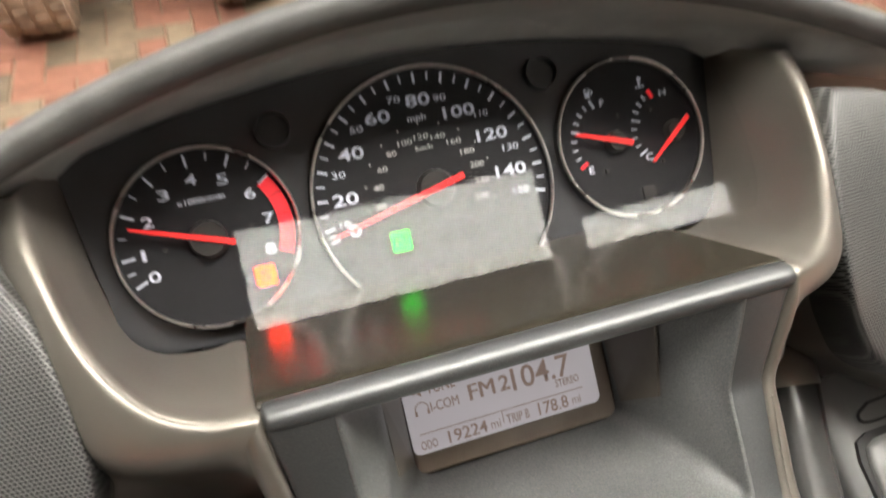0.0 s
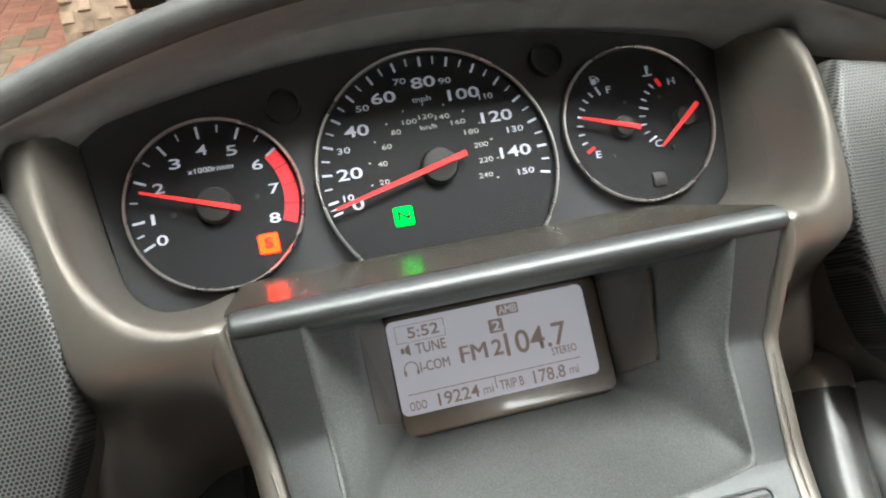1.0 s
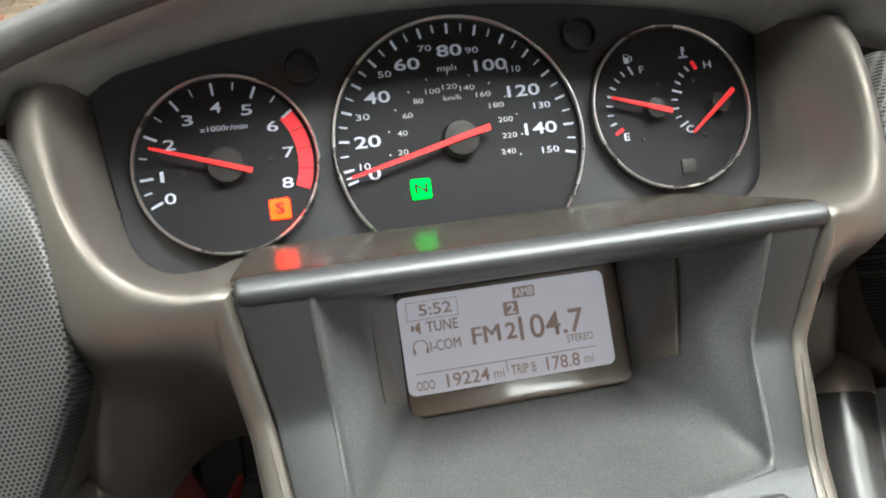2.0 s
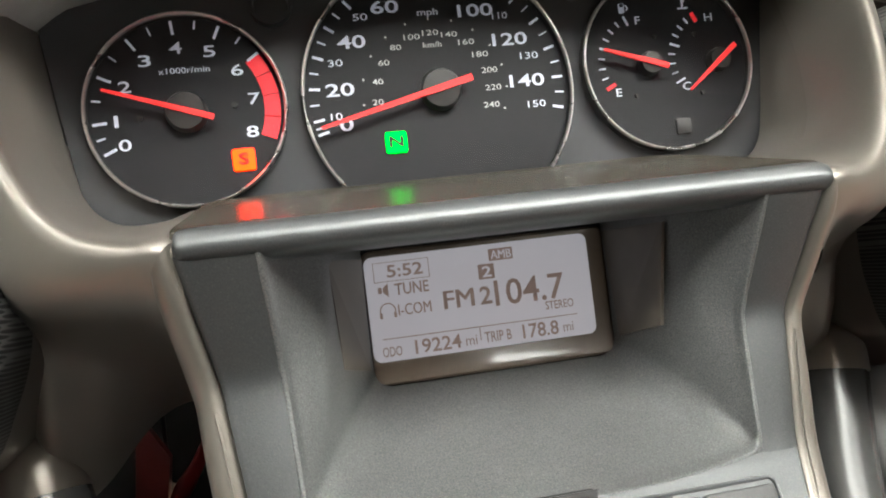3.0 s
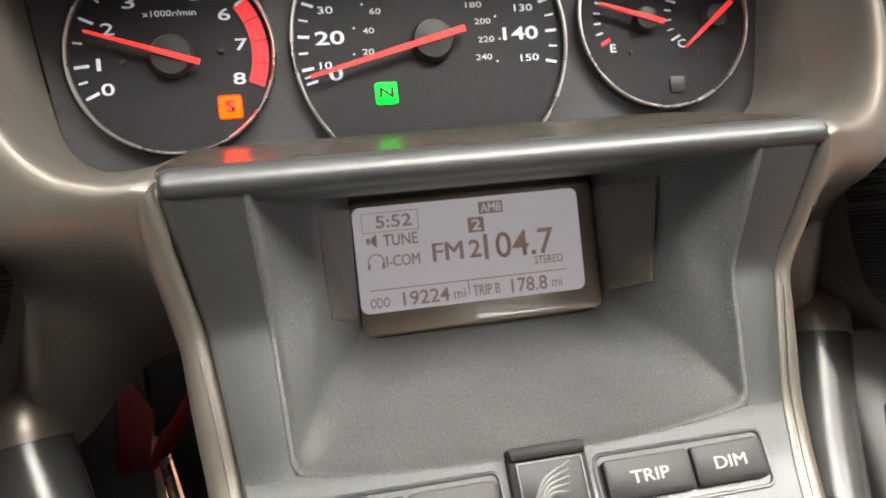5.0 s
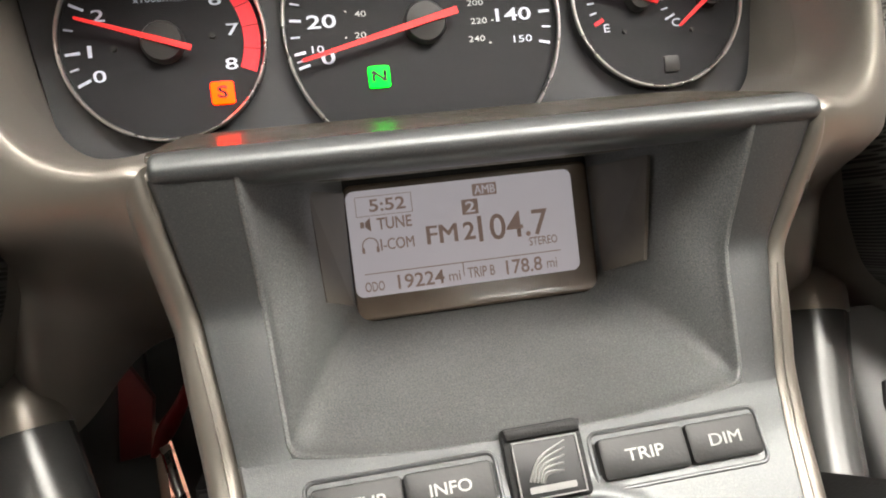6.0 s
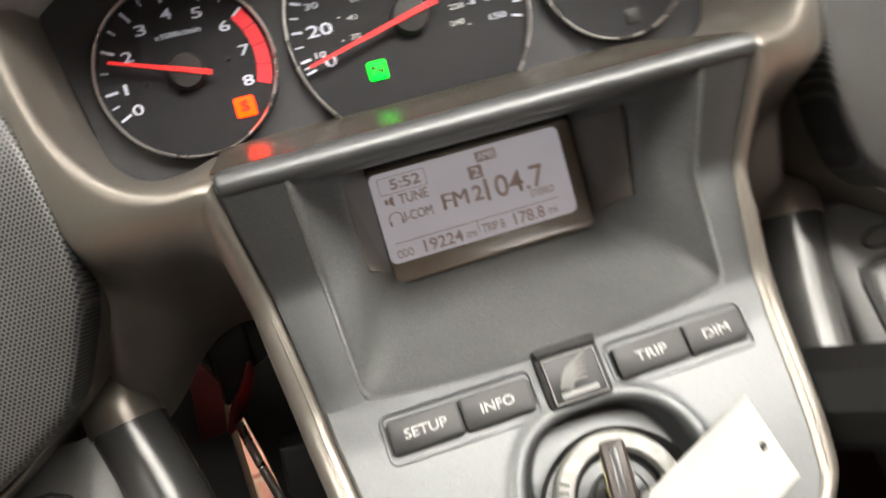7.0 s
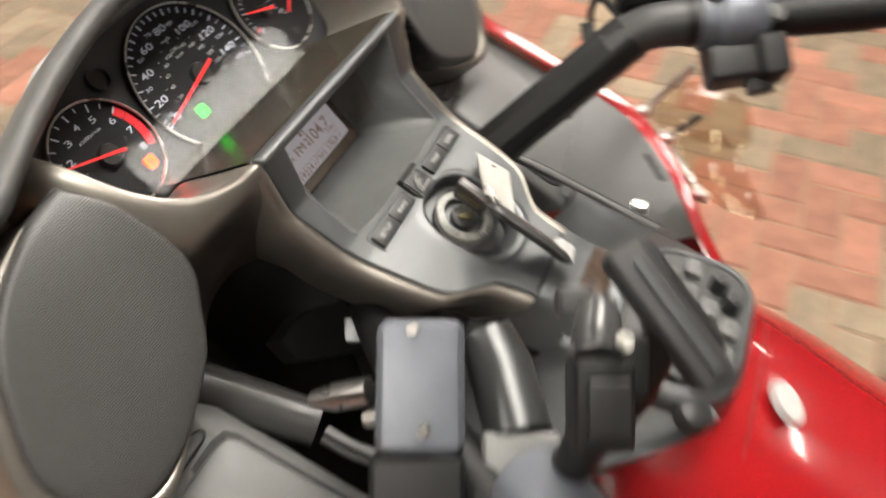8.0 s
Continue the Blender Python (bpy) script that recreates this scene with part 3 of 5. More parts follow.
part("wave_symbol", prism(rounded(0.0058, 0.0008, 0.0003, 0.1385, 0.0583), -0.0006, 0.0005), WHITE, fuel, smooth=False)
needle(fuel, 0.1146, 0.0290, 162.5, 0.0275, 0.0090, 0.0027)
needle(fuel, 0.1541, 0.0286, 218.5, 0.0255, 0.0105, 0.0026)
hub(fuel, 0.1146, 0.0290, 0.0062)
hub(fuel, 0.1541, 0.0286, 0.0062)
for x, z in ((0.1060, 0.0130), (0.1205, 0.0440), (0.1430, 0.0440), (0.1440, 0.0120)):
    part("stop_pin", moved(prism(circle(0, 0, 0.0011, 12), -0.0012, 0.001), Matrix.Translation((x, 0, z))), HUB, fuel)


def warning_lamp(name, x, z, mat, letter, label, w=0.0105):
    g = tagged(empty(name, bike), label)
    part("lens", prism(rounded(w, w, 0.0012, x, z), -0.0012, 0.003, 0.0003), mat, g, label)
    if letter:
        letters("letter", letter, x, -0.0016, z, 0.0078, HUB, g, 1.35, 0.0003)


warning_lamp("suspension_lamp", -0.0996, -0.0015, ORANGE, "S", "lit square orange lamp")
warning_lamp("neutral_lamp", -0.0247, 0.0, GREEN, "N", "lit square green lamp")
warning_lamp("oil_lamp", 0.1305, -0.0055, OFFRED, "", "unlit dark warning lamp", 0.0085)


def trim_knob(x, z):
    g = empty("trip_knob", bike)
    part("collar", annulus(x, z, 0.0086, 0.0102, -0.0030, 0.004, 0, 360, 40), PLATE, g)
    part("cap", prism(circle(x, z, 0.0082, 40), 0.0012, 0.004, 0.001), SHADE, g)


trim_knob(-0.0787, 0.0734)
trim_knob(0.0781, 0.0774)

# clear cover over the dials, leaning out at its foot
cover = []
for k in range(13):
    s = k / 12
    z = -0.024 + s * 0.122
    y = -0.050 + s * 0.052 + 0.008 * s * (1 - s)
    w0, w1 = -0.155 - 0.032 * min(1, 2.5 * s) ** 0.6, 0.172 + 0.020 * min(1, 2.5 * s) ** 0.6
    cols = [(w0 + (w1 - 0.014 - w0) * i / 12, 0.0) for i in range(13)]
    cols += [(w1 - 0.014 + 0.014 * math.sin(radians(b)), 0.018 * (1 - math.cos(radians(b)))) for b in range(8, 89, 8)]
    cover.append([(x, min(y + d, 0.002), min(z, arch(x) + 0.002)) for x, d in cols])
ob = part("cover_glass", grid(cover), GLASS, bike, "clear glossy dial cover", auto=0)
ob.visible_shadow = False


# taupe surround, from the plate's edge over a rounded rib to the speaker
def surround():
    inner = spline([(-0.189, 0.004, 0.076), (-0.184, 0.003, 0.04), (-0.178, 0.002, 0.0), (-0.171, -0.002, -0.018), (-0.157, -0.008, -0.028), (-0.135, -0.025, -0.030), (-0.1135, -0.047, -0.030), (-0.109, -0.105, -0.068)], 4)
    crest = spline([(-0.194, -0.050, 0.058), (-0.189, -0.066, 0.037), (-0.179, -0.083, 0.0), (-0.166, -0.097, -0.024), (-0.150, -0.110, -0.039), (-0.131, -0.121, -0.046), (-0.1135, -0.128, -0.048), (-0.1130, -0.119, -0.072)], 4)
    outer = spline([(-0.208, -0.048, 0.056), (-0.203, -0.062, 0.033), (-0.196, -0.074, -0.003), (-0.189, -0.082, -0.045), (-0.175, -0.094, -0.060), (-0.150, -0.109, -0.064), (-0.126, -0.120, -0.066), (-0.1190, -0.108, -0.088)], 4)
    deep = spline([(-0.216, -0.030, 0.056), (-0.214, -0.040, 0.033), (-0.207, -0.050, -0.006), (-0.195, -0.032, -0.072), (-0.177, -0.022, -0.084), (-0.150, -0.036, -0.086), (-0.126, -0.070, -0.087), (-0.1080, -0.070, -0.100)], 4)
    cave = spline([(-0.220, 0.0, 0.056), (-0.218, 0.0, 0.033), (-0.212, 0.01, -0.030), (-0.215, 0.032, -0.155), (-0.190, 0.030, -0.156), (-0.158, 0.015, -0.124), (-0.130, -0.01, -0.112), (-0.098, -0.01, -0.122)], 4)
    rows = []
    for i, c, o, d, e in zip(inner, crest, outer, deep, cave):
        lip = (c - i).normalized() * 0.004
        rows.append([i, i.lerp(c, 0.35), i.lerp(c, 0.75), c - lip + Vector((0, -0.003, 0.001)), c + Vector((-0.001, -0.004, -0.002)), c.lerp(o, 0.35) + Vector((0, -0.004, 0)), o, o.lerp(d, 0.5), d, d.lerp(e, 0.5), e])
    return grid(rows)


both("surround", surround, TAUPE, "satin taupe dashboard surround", 1)

# hood over the dials
def lip_height(x):
    return max(0.118 - 1.04 * (x - 0.008) ** 2, 0.050)


hood_rows, seam = [], []
for k in range(61):
    x = -0.40 + 0.80 * k / 60
    top = lip_height(x)
    side = min(1.0, max(0.0, (abs(x) - 0.180) / 0.03))
    low = (arch(x) + 0.0005) * (1 - side) + (0.052 - 0.25 * max(0, abs(x) - 0.20)) * side
    low = min(low, top - 0.006 + 0.03 * (1 - side))
    ylow = 0.003 * (1 - side) - 0.052 * side
    foot = min(top - 0.017, low + 0.02)
    hood_rows.append([(x, ylow + 0.02, low), (x, ylow, low), (x, ylow - 0.001 - 0.010 * (1 - side), low * 0.75 + foot * 0.25 + 0.006 * (1 - side)), (x, ylow * 0.6 - 0.074 * 0.4, low * 0.5 + foot * 0.5 + 0.009 * (1 - side)), (x, ylow * 0.25 - 0.074 * 0.75, foot + 0.004), (x, -0.074, foot), (x, -0.0755, foot + 0.0004), (x, -0.081, top - 0.0155), (x, -0.0865, top - 0.011), (x, -0.0875, top - 0.005), (x, -0.084, top - 0.0005), (x, -0.075, top + 0.002), (x, -0.045, top + 0.004), (x, 0.02, top - 0.002), (x, 0.09, top - 0.030), (x, 0.15, top - 0.075)])
    seam.append((x, -0.0768, top - 0.0158))
smoothed(part("hood", grid([r[6:] for r in hood_rows]), HOOD, bike, "grained charcoal hood over the dials", auto=0), 1)
smoothed(part("hood_liner", grid([r[:7] for r in hood_rows]), LINER, bike, "charcoal liner under the hood, coloured paler for bounced light", auto=0), 1)
flange = []
for k in range(41):
    x = -0.165 + 0.27 * k / 40
    a = arch(x)
    w = min(1.0, (40 - k) / 8, k / 6)
    flange.append([(x, 0.002, a + 0.002), (x, -0.010 * w, a + 0.003 + 0.001 * w), (x, -0.022 * w, a + 0.003 + 0.004 * w), (x, -0.026 * w, a + 0.003 + 0.007 * w), (x, -0.022 * w, a + 0.004 + 0.011 * w)])
smoothed(part("hood_flange", grid(flange), LINER, bike, "dark grey inner flange of the hood, coloured paler for bounced light", auto=0), 1)
part("hood_seam", tube(seam[6:-6], 0.0006, 6), SHADE, bike, "thin pale seam below the hood's lip")

# visor ledge over the display
ledge, roll = [], []
for k in range(25):
    x = -0.1125 + 0.225 * k / 24
    xl = x * 1.03
    ledge.append([(xl, 0.004, -0.0190), (xl, -0.045, -0.0272), (xl, -0.085, -0.0352), (xl, -0.118, -0.0415), (xl, -0.1255, -0.0432), (xl, -0.1265, -0.0480), (xl, -0.110, -0.0555), (xl, -0.046, -0.0520)])
    roll.append([(x, -0.1245, -0.0440), (x, -0.1250, -0.0427), (x, -0.1290, -0.0432), (x, -0.1335, -0.0455), (x, -0.1355, -0.0495), (x, -0.1335, -0.0535), (x, -0.128, -0.0555), (x, -0.112, -0.0562), (x, -0.110, -0.0550)])
mid = (-0.1235, -0.0495)
for s_, row in ((-1, roll[0]), (1, roll[-1])):
    for q, dx in ((0.86, 0.0016), (0.5, 0.0024)):
        r2 = [(p[0] + s_ * dx, mid[0] + (p[1] - mid[0]) * q, mid[1] + (p[2] - mid[1]) * q) for p in row]
        roll = [r2, *roll] if s_ < 0 else [*roll, r2]
smoothed(part("display_visor", grid(ledge), VISOR, bike, "grained dark grey ledge with a rounded front edge", auto=0), 1)
smoothed(part("visor_roll", grid(roll), GREY, bike, "gunmetal rounded front edge of the ledge", auto=0), 1)


# centre fascia: one sheet below, two cheeks beside the display's recess
IGX, IGZ = 0.003, -0.214


def dent(x, z):
    """Depth pressed into the fascia for the key bowl."""
    r = (abs((x - IGX) / 0.0385) ** 2.6 + abs((z - IGZ) / 0.0385) ** 2.6) ** (1 / 2.6)
    d = 0.0
    if r < 1.4:
        lip = math.exp(-((r - 1.09) / 0.08) ** 2) * -0.0018
        e = min(1, max(0, (r - 0.84) / 0.18))
        d = lip + 0.016 * (1 - e * e * (3 - 2 * e))
    return d


def soft_front(z):
    return (front(z - 0.004) + 2 * front(z) + front(z + 0.004)) / 4


MID = -0.0007
OPEN = [(-0.148, 0.0823), (-0.097, 0.0840), (-0.052, 0.0872)]


def lip_line(x):
    """Height of the tray's front lip: it sags towards the badge."""
    return -0.1512 + 0.0050 * min(1.0, abs(x - MID) / 0.0823) ** 3


rows = []
for k in range(141):
    row = []
    for u in np.linspace(-1, 1, 161):
        z = -0.1475 - 0.1365 * k / 140
        h = half(z)
        x = -0.002 + h * u
        z += (lip_line(x) - 0.0008 + 0.1475) * (1 - k / 140) ** 6
        row.append((x, soft_front(z) + dent(x, z), z))
    z = row[0][2]
    h2 = half(z) + 0.0012
    row = [(-0.002 - h2, soft_front(z) + 0.006, z), (-0.002 - h2, soft_front(z) + 0.0015, z), *row, (-0.002 + h2, soft_front(z) + 0.0015, z), (-0.002 + h2, soft_front(z) + 0.006, z)]
    rows.append(row)
rows.insert(0, [(x, y + 0.004, z + 0.0003) for x, y, z in rows[0]])
part("fascia", grid(rows), GREY, bike, "gunmetal centre fascia", auto=45)


def cheek(s):
    rows = []
    for k in range(31):
        z = -0.052 - 0.0955 * k / 30
        w, h, y = lerp(OPEN, z), half(z), soft_front(z)
        a, b = -0.002 + s * h, MID + s * (w + 0.0005)
        rows.append([(a + s * 0.0012, y + 0.006, z), (a + s * 0.001, y + 0.001, z), (a - s * 0.001, y, z), ((a + b) / 2, y - 0.0002, z), (b + s * 0.002, y, z), (b, y + 0.0005, z), (b, y + 0.004, z)])
    return grid(rows)


for s in (-1, 1):
    part("recess_cheek", cheek(s), GREY, bike, "", auto=60)


def hollow(top, low, ztop, zlow, r, sag):
    """A cup-shaped line: down one wall, round the corner, over the floor and up the other wall."""
    side = []
    for i in range(13):
        t = i / 12
        side.append((top + (low - top) * t, ztop + (zlow + r - ztop) * t))
    for i in range(1, 9):
        a = radians(90 * i / 8)
        side.append((low - r * (1 - math.cos(a)), zlow + r - r * math.sin(a)))
    floor_line = [((low - r) * (1 - i / 12), zlow - sag * (1 - (1 - i / 12) ** 3)) for i in range(1, 13)]
    right = side + floor_line
    return [(-x, z) for x, z in right] + [(x, z) for x, z in right[-2::-1]]


# the display's hollow, one sheet from the front lip to the screen
mouth = hollow(0.0872, 0.0823, -0.052, -0.1463, 0.0055, 0.0049)
neck = hollow(0.0690, 0.0742, -0.052, -0.1368, 0.0120, 0.0030)
throat = hollow(0.0549, 0.0549, -0.052, -0.1135, 0.0080, 0.0)
rows = []
for q, d in ((0.0024, 0.0004), (0.0014, -0.0004), (0.0004, -0.0003), (-0.0003, 0.0006), (-0.0006, 0.0020)):
    row = []
    for x, z in mouth:
        g = min(1.0, max(0.0, (-0.135 - z) / 0.012))
        sx_ = (1 if x > 0 else -1) * q * (1 - g * max(0.0, 1 - (abs(x) / 0.0823) ** 8))
        row.append((MID + x + sx_, soft_front(z) + d, z - q * g))
    rows.append(row)
for k in range(1, 17):
    t = k / 16
    row = []
    for (xa, za), (xb, zb), (xc, zc) in zip(mouth, neck, throat):
        u = min(1.0, t / 0.45)
        v = max(0.0, (t - 0.45) / 0.55)
        x, z = (xa + (xb - xa) * u, za + (zb - za) * u) if t < 0.45 else (xb + (xc - xb) * v, zb + (zc - zb) * v)
        y = (soft_front(za) + 0.002) * (1 - u) - 0.095 * u if t < 0.45 else -0.095 + 0.0475 * v
        row.append((MID * (1 - t) + 0.0028 * t + x, y, z))
    rows.append(row)
part("recess", grid(rows), TRAY, bike, "sloping dusty hollow round the display", auto=32)
part("recess_back", prism([(-0.077, -0.050), (0.073, -0.050), (0.062, -0.119), (-0.066, -0.119)], -0.0435, -0.035), DEEP, bike)

# display
display = tagged(empty("display", bike), "backlit grey radio and mileage display in a brown bezel")
part("bezel", prism(rounded(0.1107, 0.0590, 0.004, 0.0028, -0.0838), -0.0480, -0.036, 0.0026, 3), BEZEL, display, "glossy brown bezel")
for s, xs in ((-1, (0.0671, 0.0519, 0.0536, 0.0648)), (1, (0.0669, 0.0573, 0.0584, 0.0662))):
    bm = bmesh.new()
    near = [bm.verts.new((s * x, y, z)) for x, (y, z) in zip(xs, ((-0.0905, -0.0575), (-0.0495, -0.0575), (-0.0530, -0.1050), (-0.0790, -0.1000)))]
    back = [bm.verts.new(v.co + Vector((s * 0.0016, 0.0003, 0))) for v in near]
    bm.faces.new(near)
    bm.faces.new(back[::-1])
    for i in range(4):
        bm.faces.new((near[i], back[i], back[(i + 1) % 4], near[(i + 1) % 4]))
    bmesh.ops.recalc_face_normals(bm, faces=bm.faces)
    part("bezel_flank", bm, FLANK, display, "satin brown flank beside the screen", smooth=False)
LCX, LY = -0.001, -0.0490
part("screen", prism(rounded(0.1010, 0.0455, 0.0035, LCX, -0.0800), LY, -0.045), LCD, display, "pale glowing liquid crystal screen")


def lcd(name, text, x, z, w, h, bold=0.01):
    sized(name, text, x, LY - 0.0004, z, w, h, INK, display, bold)


def lcd_bar(name, w, h, x, z, r=0.0004):
    part(name, prism(rounded(w, h, r, x, z), LY - 0.0003, LY + 0.0005), INK, display, smooth=False)


lcd("clock_digits", "5:52", -0.0340, -0.0640, 0.0157, 0.0054, 0.015)
for w, h, x, z in ((0.0245, 0.00025, -0.0355, -0.0600), (0.0245, 0.00025, -0.0355, -0.0683), (0.00025, 0.0085, -0.0476, -0.0641), (0.00025, 0.0085, -0.0234, -0.0641)):
    lcd_bar("clock_frame", w, h, x, z, 0.0001)
lcd("line_print", "TUNE", -0.0318, -0.0721, 0.0150, 0.0051, 0.015)
lcd("line_print", "I-COM", -0.0315, -0.0811, 0.0146, 0.0049, 0.015)
lcd_bar("speaker_symbol", 0.0016, 0.0026, -0.0457, -0.0719, 0.0003)
part("speaker_cone", prism([(-0.0444, -0.0710), (-0.0444, -0.0729), (-0.0421, -0.0750), (-0.0421, -0.0690)], LY - 0.0003, LY + 0.0005), INK, display, smooth=False)
part("headset_symbol", annulus(-0.0432, -0.0810, 0.0031, 0.0036, LY - 0.0003, LY + 0.0005, -20, 200, 16), INK, display, smooth=False)
for hx in (-0.0463, -0.0401):
    lcd_bar("headset_cup", 0.0012, 0.0026, hx, -0.0828, 0.0005)
lcd_bar("band_block", 0.0109, 0.0053, 0.0093, -0.0622)
sized("band_print", "AMB", 0.0093, LY - 0.0008, -0.0622, 0.0094, 0.0038, LCD, display, 0.02)
lcd_bar("preset_block", 0.0072, 0.0066, 0.0020, -0.0692)
sized("preset_digit", "2", 0.0020, LY - 0.0008, -0.0692, 0.0042, 0.0048, LCD, display, 0.02)
lcd("waveband", "FM", -0.0117, -0.0795, 0.0138, 0.0079, 0.022)
lcd("waveband_digit", "2", 0.0004, -0.0795, 0.0053, 0.0079, 0.02)
lcd("frequency", "104.7", 0.0206, -0.0793, 0.0322, 0.0116, 0.01)
lcd("mode_print", "STEREO", 0.0335, -0.0876, 0.0131, 0.0038, 0.01)
lcd_bar("rule", 0.0880, 0.0004, -0.0030, -0.0930, 0.0001)
lcd_bar("divider", 0.0004, 0.0058, -0.0040, -0.0960, 0.0001)
lcd("odometer_print", "ODO", -0.0433, -0.0985, 0.0084, 0.0043, 0.01)
lcd("odometer", "19224", -0.0231, -0.0979, 0.0205, 0.0062, 0.012)
lcd("unit_print", "mi", -0.0083, -0.0983, 0.0051, 0.0042, 0.0)
lcd("trip_print", "TRIP B", 0.0038, -0.0979, 0.0122, 0.0046, 0.01)
lcd("trip_meter", "178.8", 0.0234, -0.0977, 0.0166, 0.0064, 0.012)
lcd("unit_print", "mi", 0.0363, -0.0981, 0.0047, 0.0042, 0.0)


# buttons and badge
def on_face(x, z, out=0.0):
    """A place on the fascia and the turn that lays +z along it."""
    slope = math.atan2(front(z + 0.006) - front(z - 0.006), 0.012)
    turn = Matrix.Rotation(-slope, 4, "X")
    n = turn @ Vector((0, -1, 0))
    return Matrix.Translation(Vector((x, front(z), z)) + n * out) @ turn


def button(x0, x1, legend):
    g = tagged(empty("button", bike, on_face((x0 + x1) / 2, -0.1643)), "black rubbery push button lettered " + legend)
    part("cap", prism(rounded(x1 - x0, 0.0142, 0.0018), -0.0035, 0.004, 0.0012), KEYCAP, g)
    sized("legend", legend, 0, -0.0037, 0.0002, 0.0036 * len(legend) + (0.0014 if legend == "DIM" else 0.0), 0.0042, LEGEND, g, 0.012)


for x0, x1, legend in ((-0.0787, -0.0487, "SETUP"), (-0.0480, -0.0176, "INFO"), (0.0206, 0.0531, "TRIP"), (0.0538, 0.0814, "DIM")):
    button(x0, x1, legend)
for x0, x1 in ((-0.0787, -0.0176), (0.0206, 0.0814)):
    part("button_well", moved(prism(rounded(x1 - x0 + 0.0022, 0.0164, 0.0024), -0.0004, 0.003), on_face((x0 + x1) / 2, -0.1643)), DEEP, bike, "dark gap round two buttons")
    loop = rounded(x1 - x0 + 0.0040, 0.0182, 0.0032, (x0 + x1) / 2, -0.1643)
    part("button_bead", tube([on_face(x, z, 0.0) @ Vector((0, 0, 0)) for x, z in [*loop, loop[0]]], 0.0008, 8, False), GREY, bike, "thin raised bead round two buttons")
badge = tagged(empty("badge", bike, on_face(0.0015, -0.1622)), "small square black and silver maker's badge")
part("block", prism(rounded(0.0285, 0.0265, 0.0022, 0, 0.0008), -0.0034, 0.004, 0.0012), BLACK, badge)
part("hood", prism([(-0.0140, 0.0132), (0.0140, 0.0132), (0.0132, 0.0092), (-0.0132, 0.0092)], -0.0062, -0.002, 0.0012), BLACK, badge)
part("plate", prism(rounded(0.0230, 0.0192, 0.0008, 0, -0.0012), -0.0046, -0.003, 0.0004), GLOSSBLACK, badge, "gloss black plate")
for w, h, x, z in ((0.0232, 0.0005, 0, 0.0083), (0.0232, 0.0005, 0, -0.0107), (0.0005, 0.0192, -0.0115, -0.0012), (0.0005, 0.0192, 0.0115, -0.0012)):
    part("rim", prism(rounded(w, h, 0.0002, x, z), -0.0051, -0.004), EMBLEM, badge, "thin silver rim")
for k in range(5):
    u = k / 4
    root, tip = Vector((-0.0075 + 0.0045 * u, 0, -0.0050 - 0.0003 * k)), Vector((0.0072 - 0.0022 * u, 0, 0.0068 - 0.0098 * u))
    bend = root.lerp(tip, 0.45) + Vector((-0.0016, 0, 0.0016))
    line = spline([root, bend, tip], 4)
    part("feather", tube([p + Vector((0, -0.0047, 0)) for p in line], [0.0006, 0.0008, 0.0010, 0.0011, 0.0011, 0.0010, 0.0008, 0.0006, 0.0003], 8, True, 0.5), EMBLEM, badge, "silver emblem stroke")
part("name_bar", prism(rounded(0.0165, 0.0022, 0.0005, 0, -0.0079), -0.0052, -0.004), EMBLEM, badge, "silver bar below the emblem", smooth=False)

# ignition lock
lock = tagged(empty("ignition_lock", bike, on_face(IGX + 0.001, -0.2085, -0.0145)), "round steel ignition lock in a black bowl")


def lathe(profile, n=48):
    return grid([[(r * math.cos(t), y, r * math.sin(t)) for t in (2 * math.pi * k / n for k in range(n))] for r, y in profile], True)


lock_m = on_face(IGX + 0.001, -0.2085, -0.0145).inverted() @ on_face(IGX, IGZ)
part("bowl_liner", moved(lathe(((0.0352, 0.0070), (0.0340, 0.0115), (0.0322, 0.0146), (0.0, 0.0150))), lock_m), BOWL, lock, "matt dark bowl round the lock")
part("dial_ring", lathe(((0.0280, 0.001), (0.0275, -0.0065), (0.0262, -0.008), (0.0205, -0.0085), (0.0195, -0.007), (0.0192, -0.001))), DIALRING, lock, "worn pale position ring")
for a in (150, 158, 172, 180, 188, 240, 248, 262, 270):
    part("position_mark", moved(prism(rounded(0.0010, 0.0042, 0.0004), -0.0088, -0.008), Matrix.Rotation(radians(90 - a), 4, "Y") @ Matrix.Translation((0, 0, 0.0245))), SHADE, lock)
part("lock_well", lathe(((0.0194, -0.004), (0.0185, -0.001), (0.0130, 0.002), (0.0, 0.002))), DEEP, lock, "dark well inside the ring")
part("cylinder", lathe(((0.0125, 0.002), (0.0122, -0.0050), (0.0108, -0.0065), (0.0072, -0.0070), (0.0068, -0.0055), (0.0, -0.0055))), CASTING, lock, "dark steel lock cylinder")
part("cylinder_slot", box((0.0, -0.0058, 0.0), (0.0075, 0.005, 0.015), 0.0010, 2, Matrix.Rotation(radians(-28), 3, "Y")), BRASS, lock, "dark brass key slot")

# lower column under the fascia, with a small brown window
rows = []
for k in range(60):
    z = -0.2865 - 0.100 * k / 59
    h = 0.0415 + 0.022 * max(0, (k - 22) / 37) ** 1.3
    y = soft_front(z) + 0.001
    rows.append([(0.003 - h - 0.02, y + 0.05, z - 0.01), (0.003 - h - 0.004, y + 0.012, z), (0.003 - h, y + 0.003, z), (0.003 - h + 0.004, y, z), *[(0.003 + (h - 0.006) * u, y - 0.001, z) for u in np.linspace(-1, 1, 9)], (0.003 + h, y, z)])
rows.insert(0, [(x, y + 0.006, z + 0.0005) for x, y, z in rows[0]])
part("console_column", grid(rows), GREY, bike, "grey console column below the fascia", auto=0)
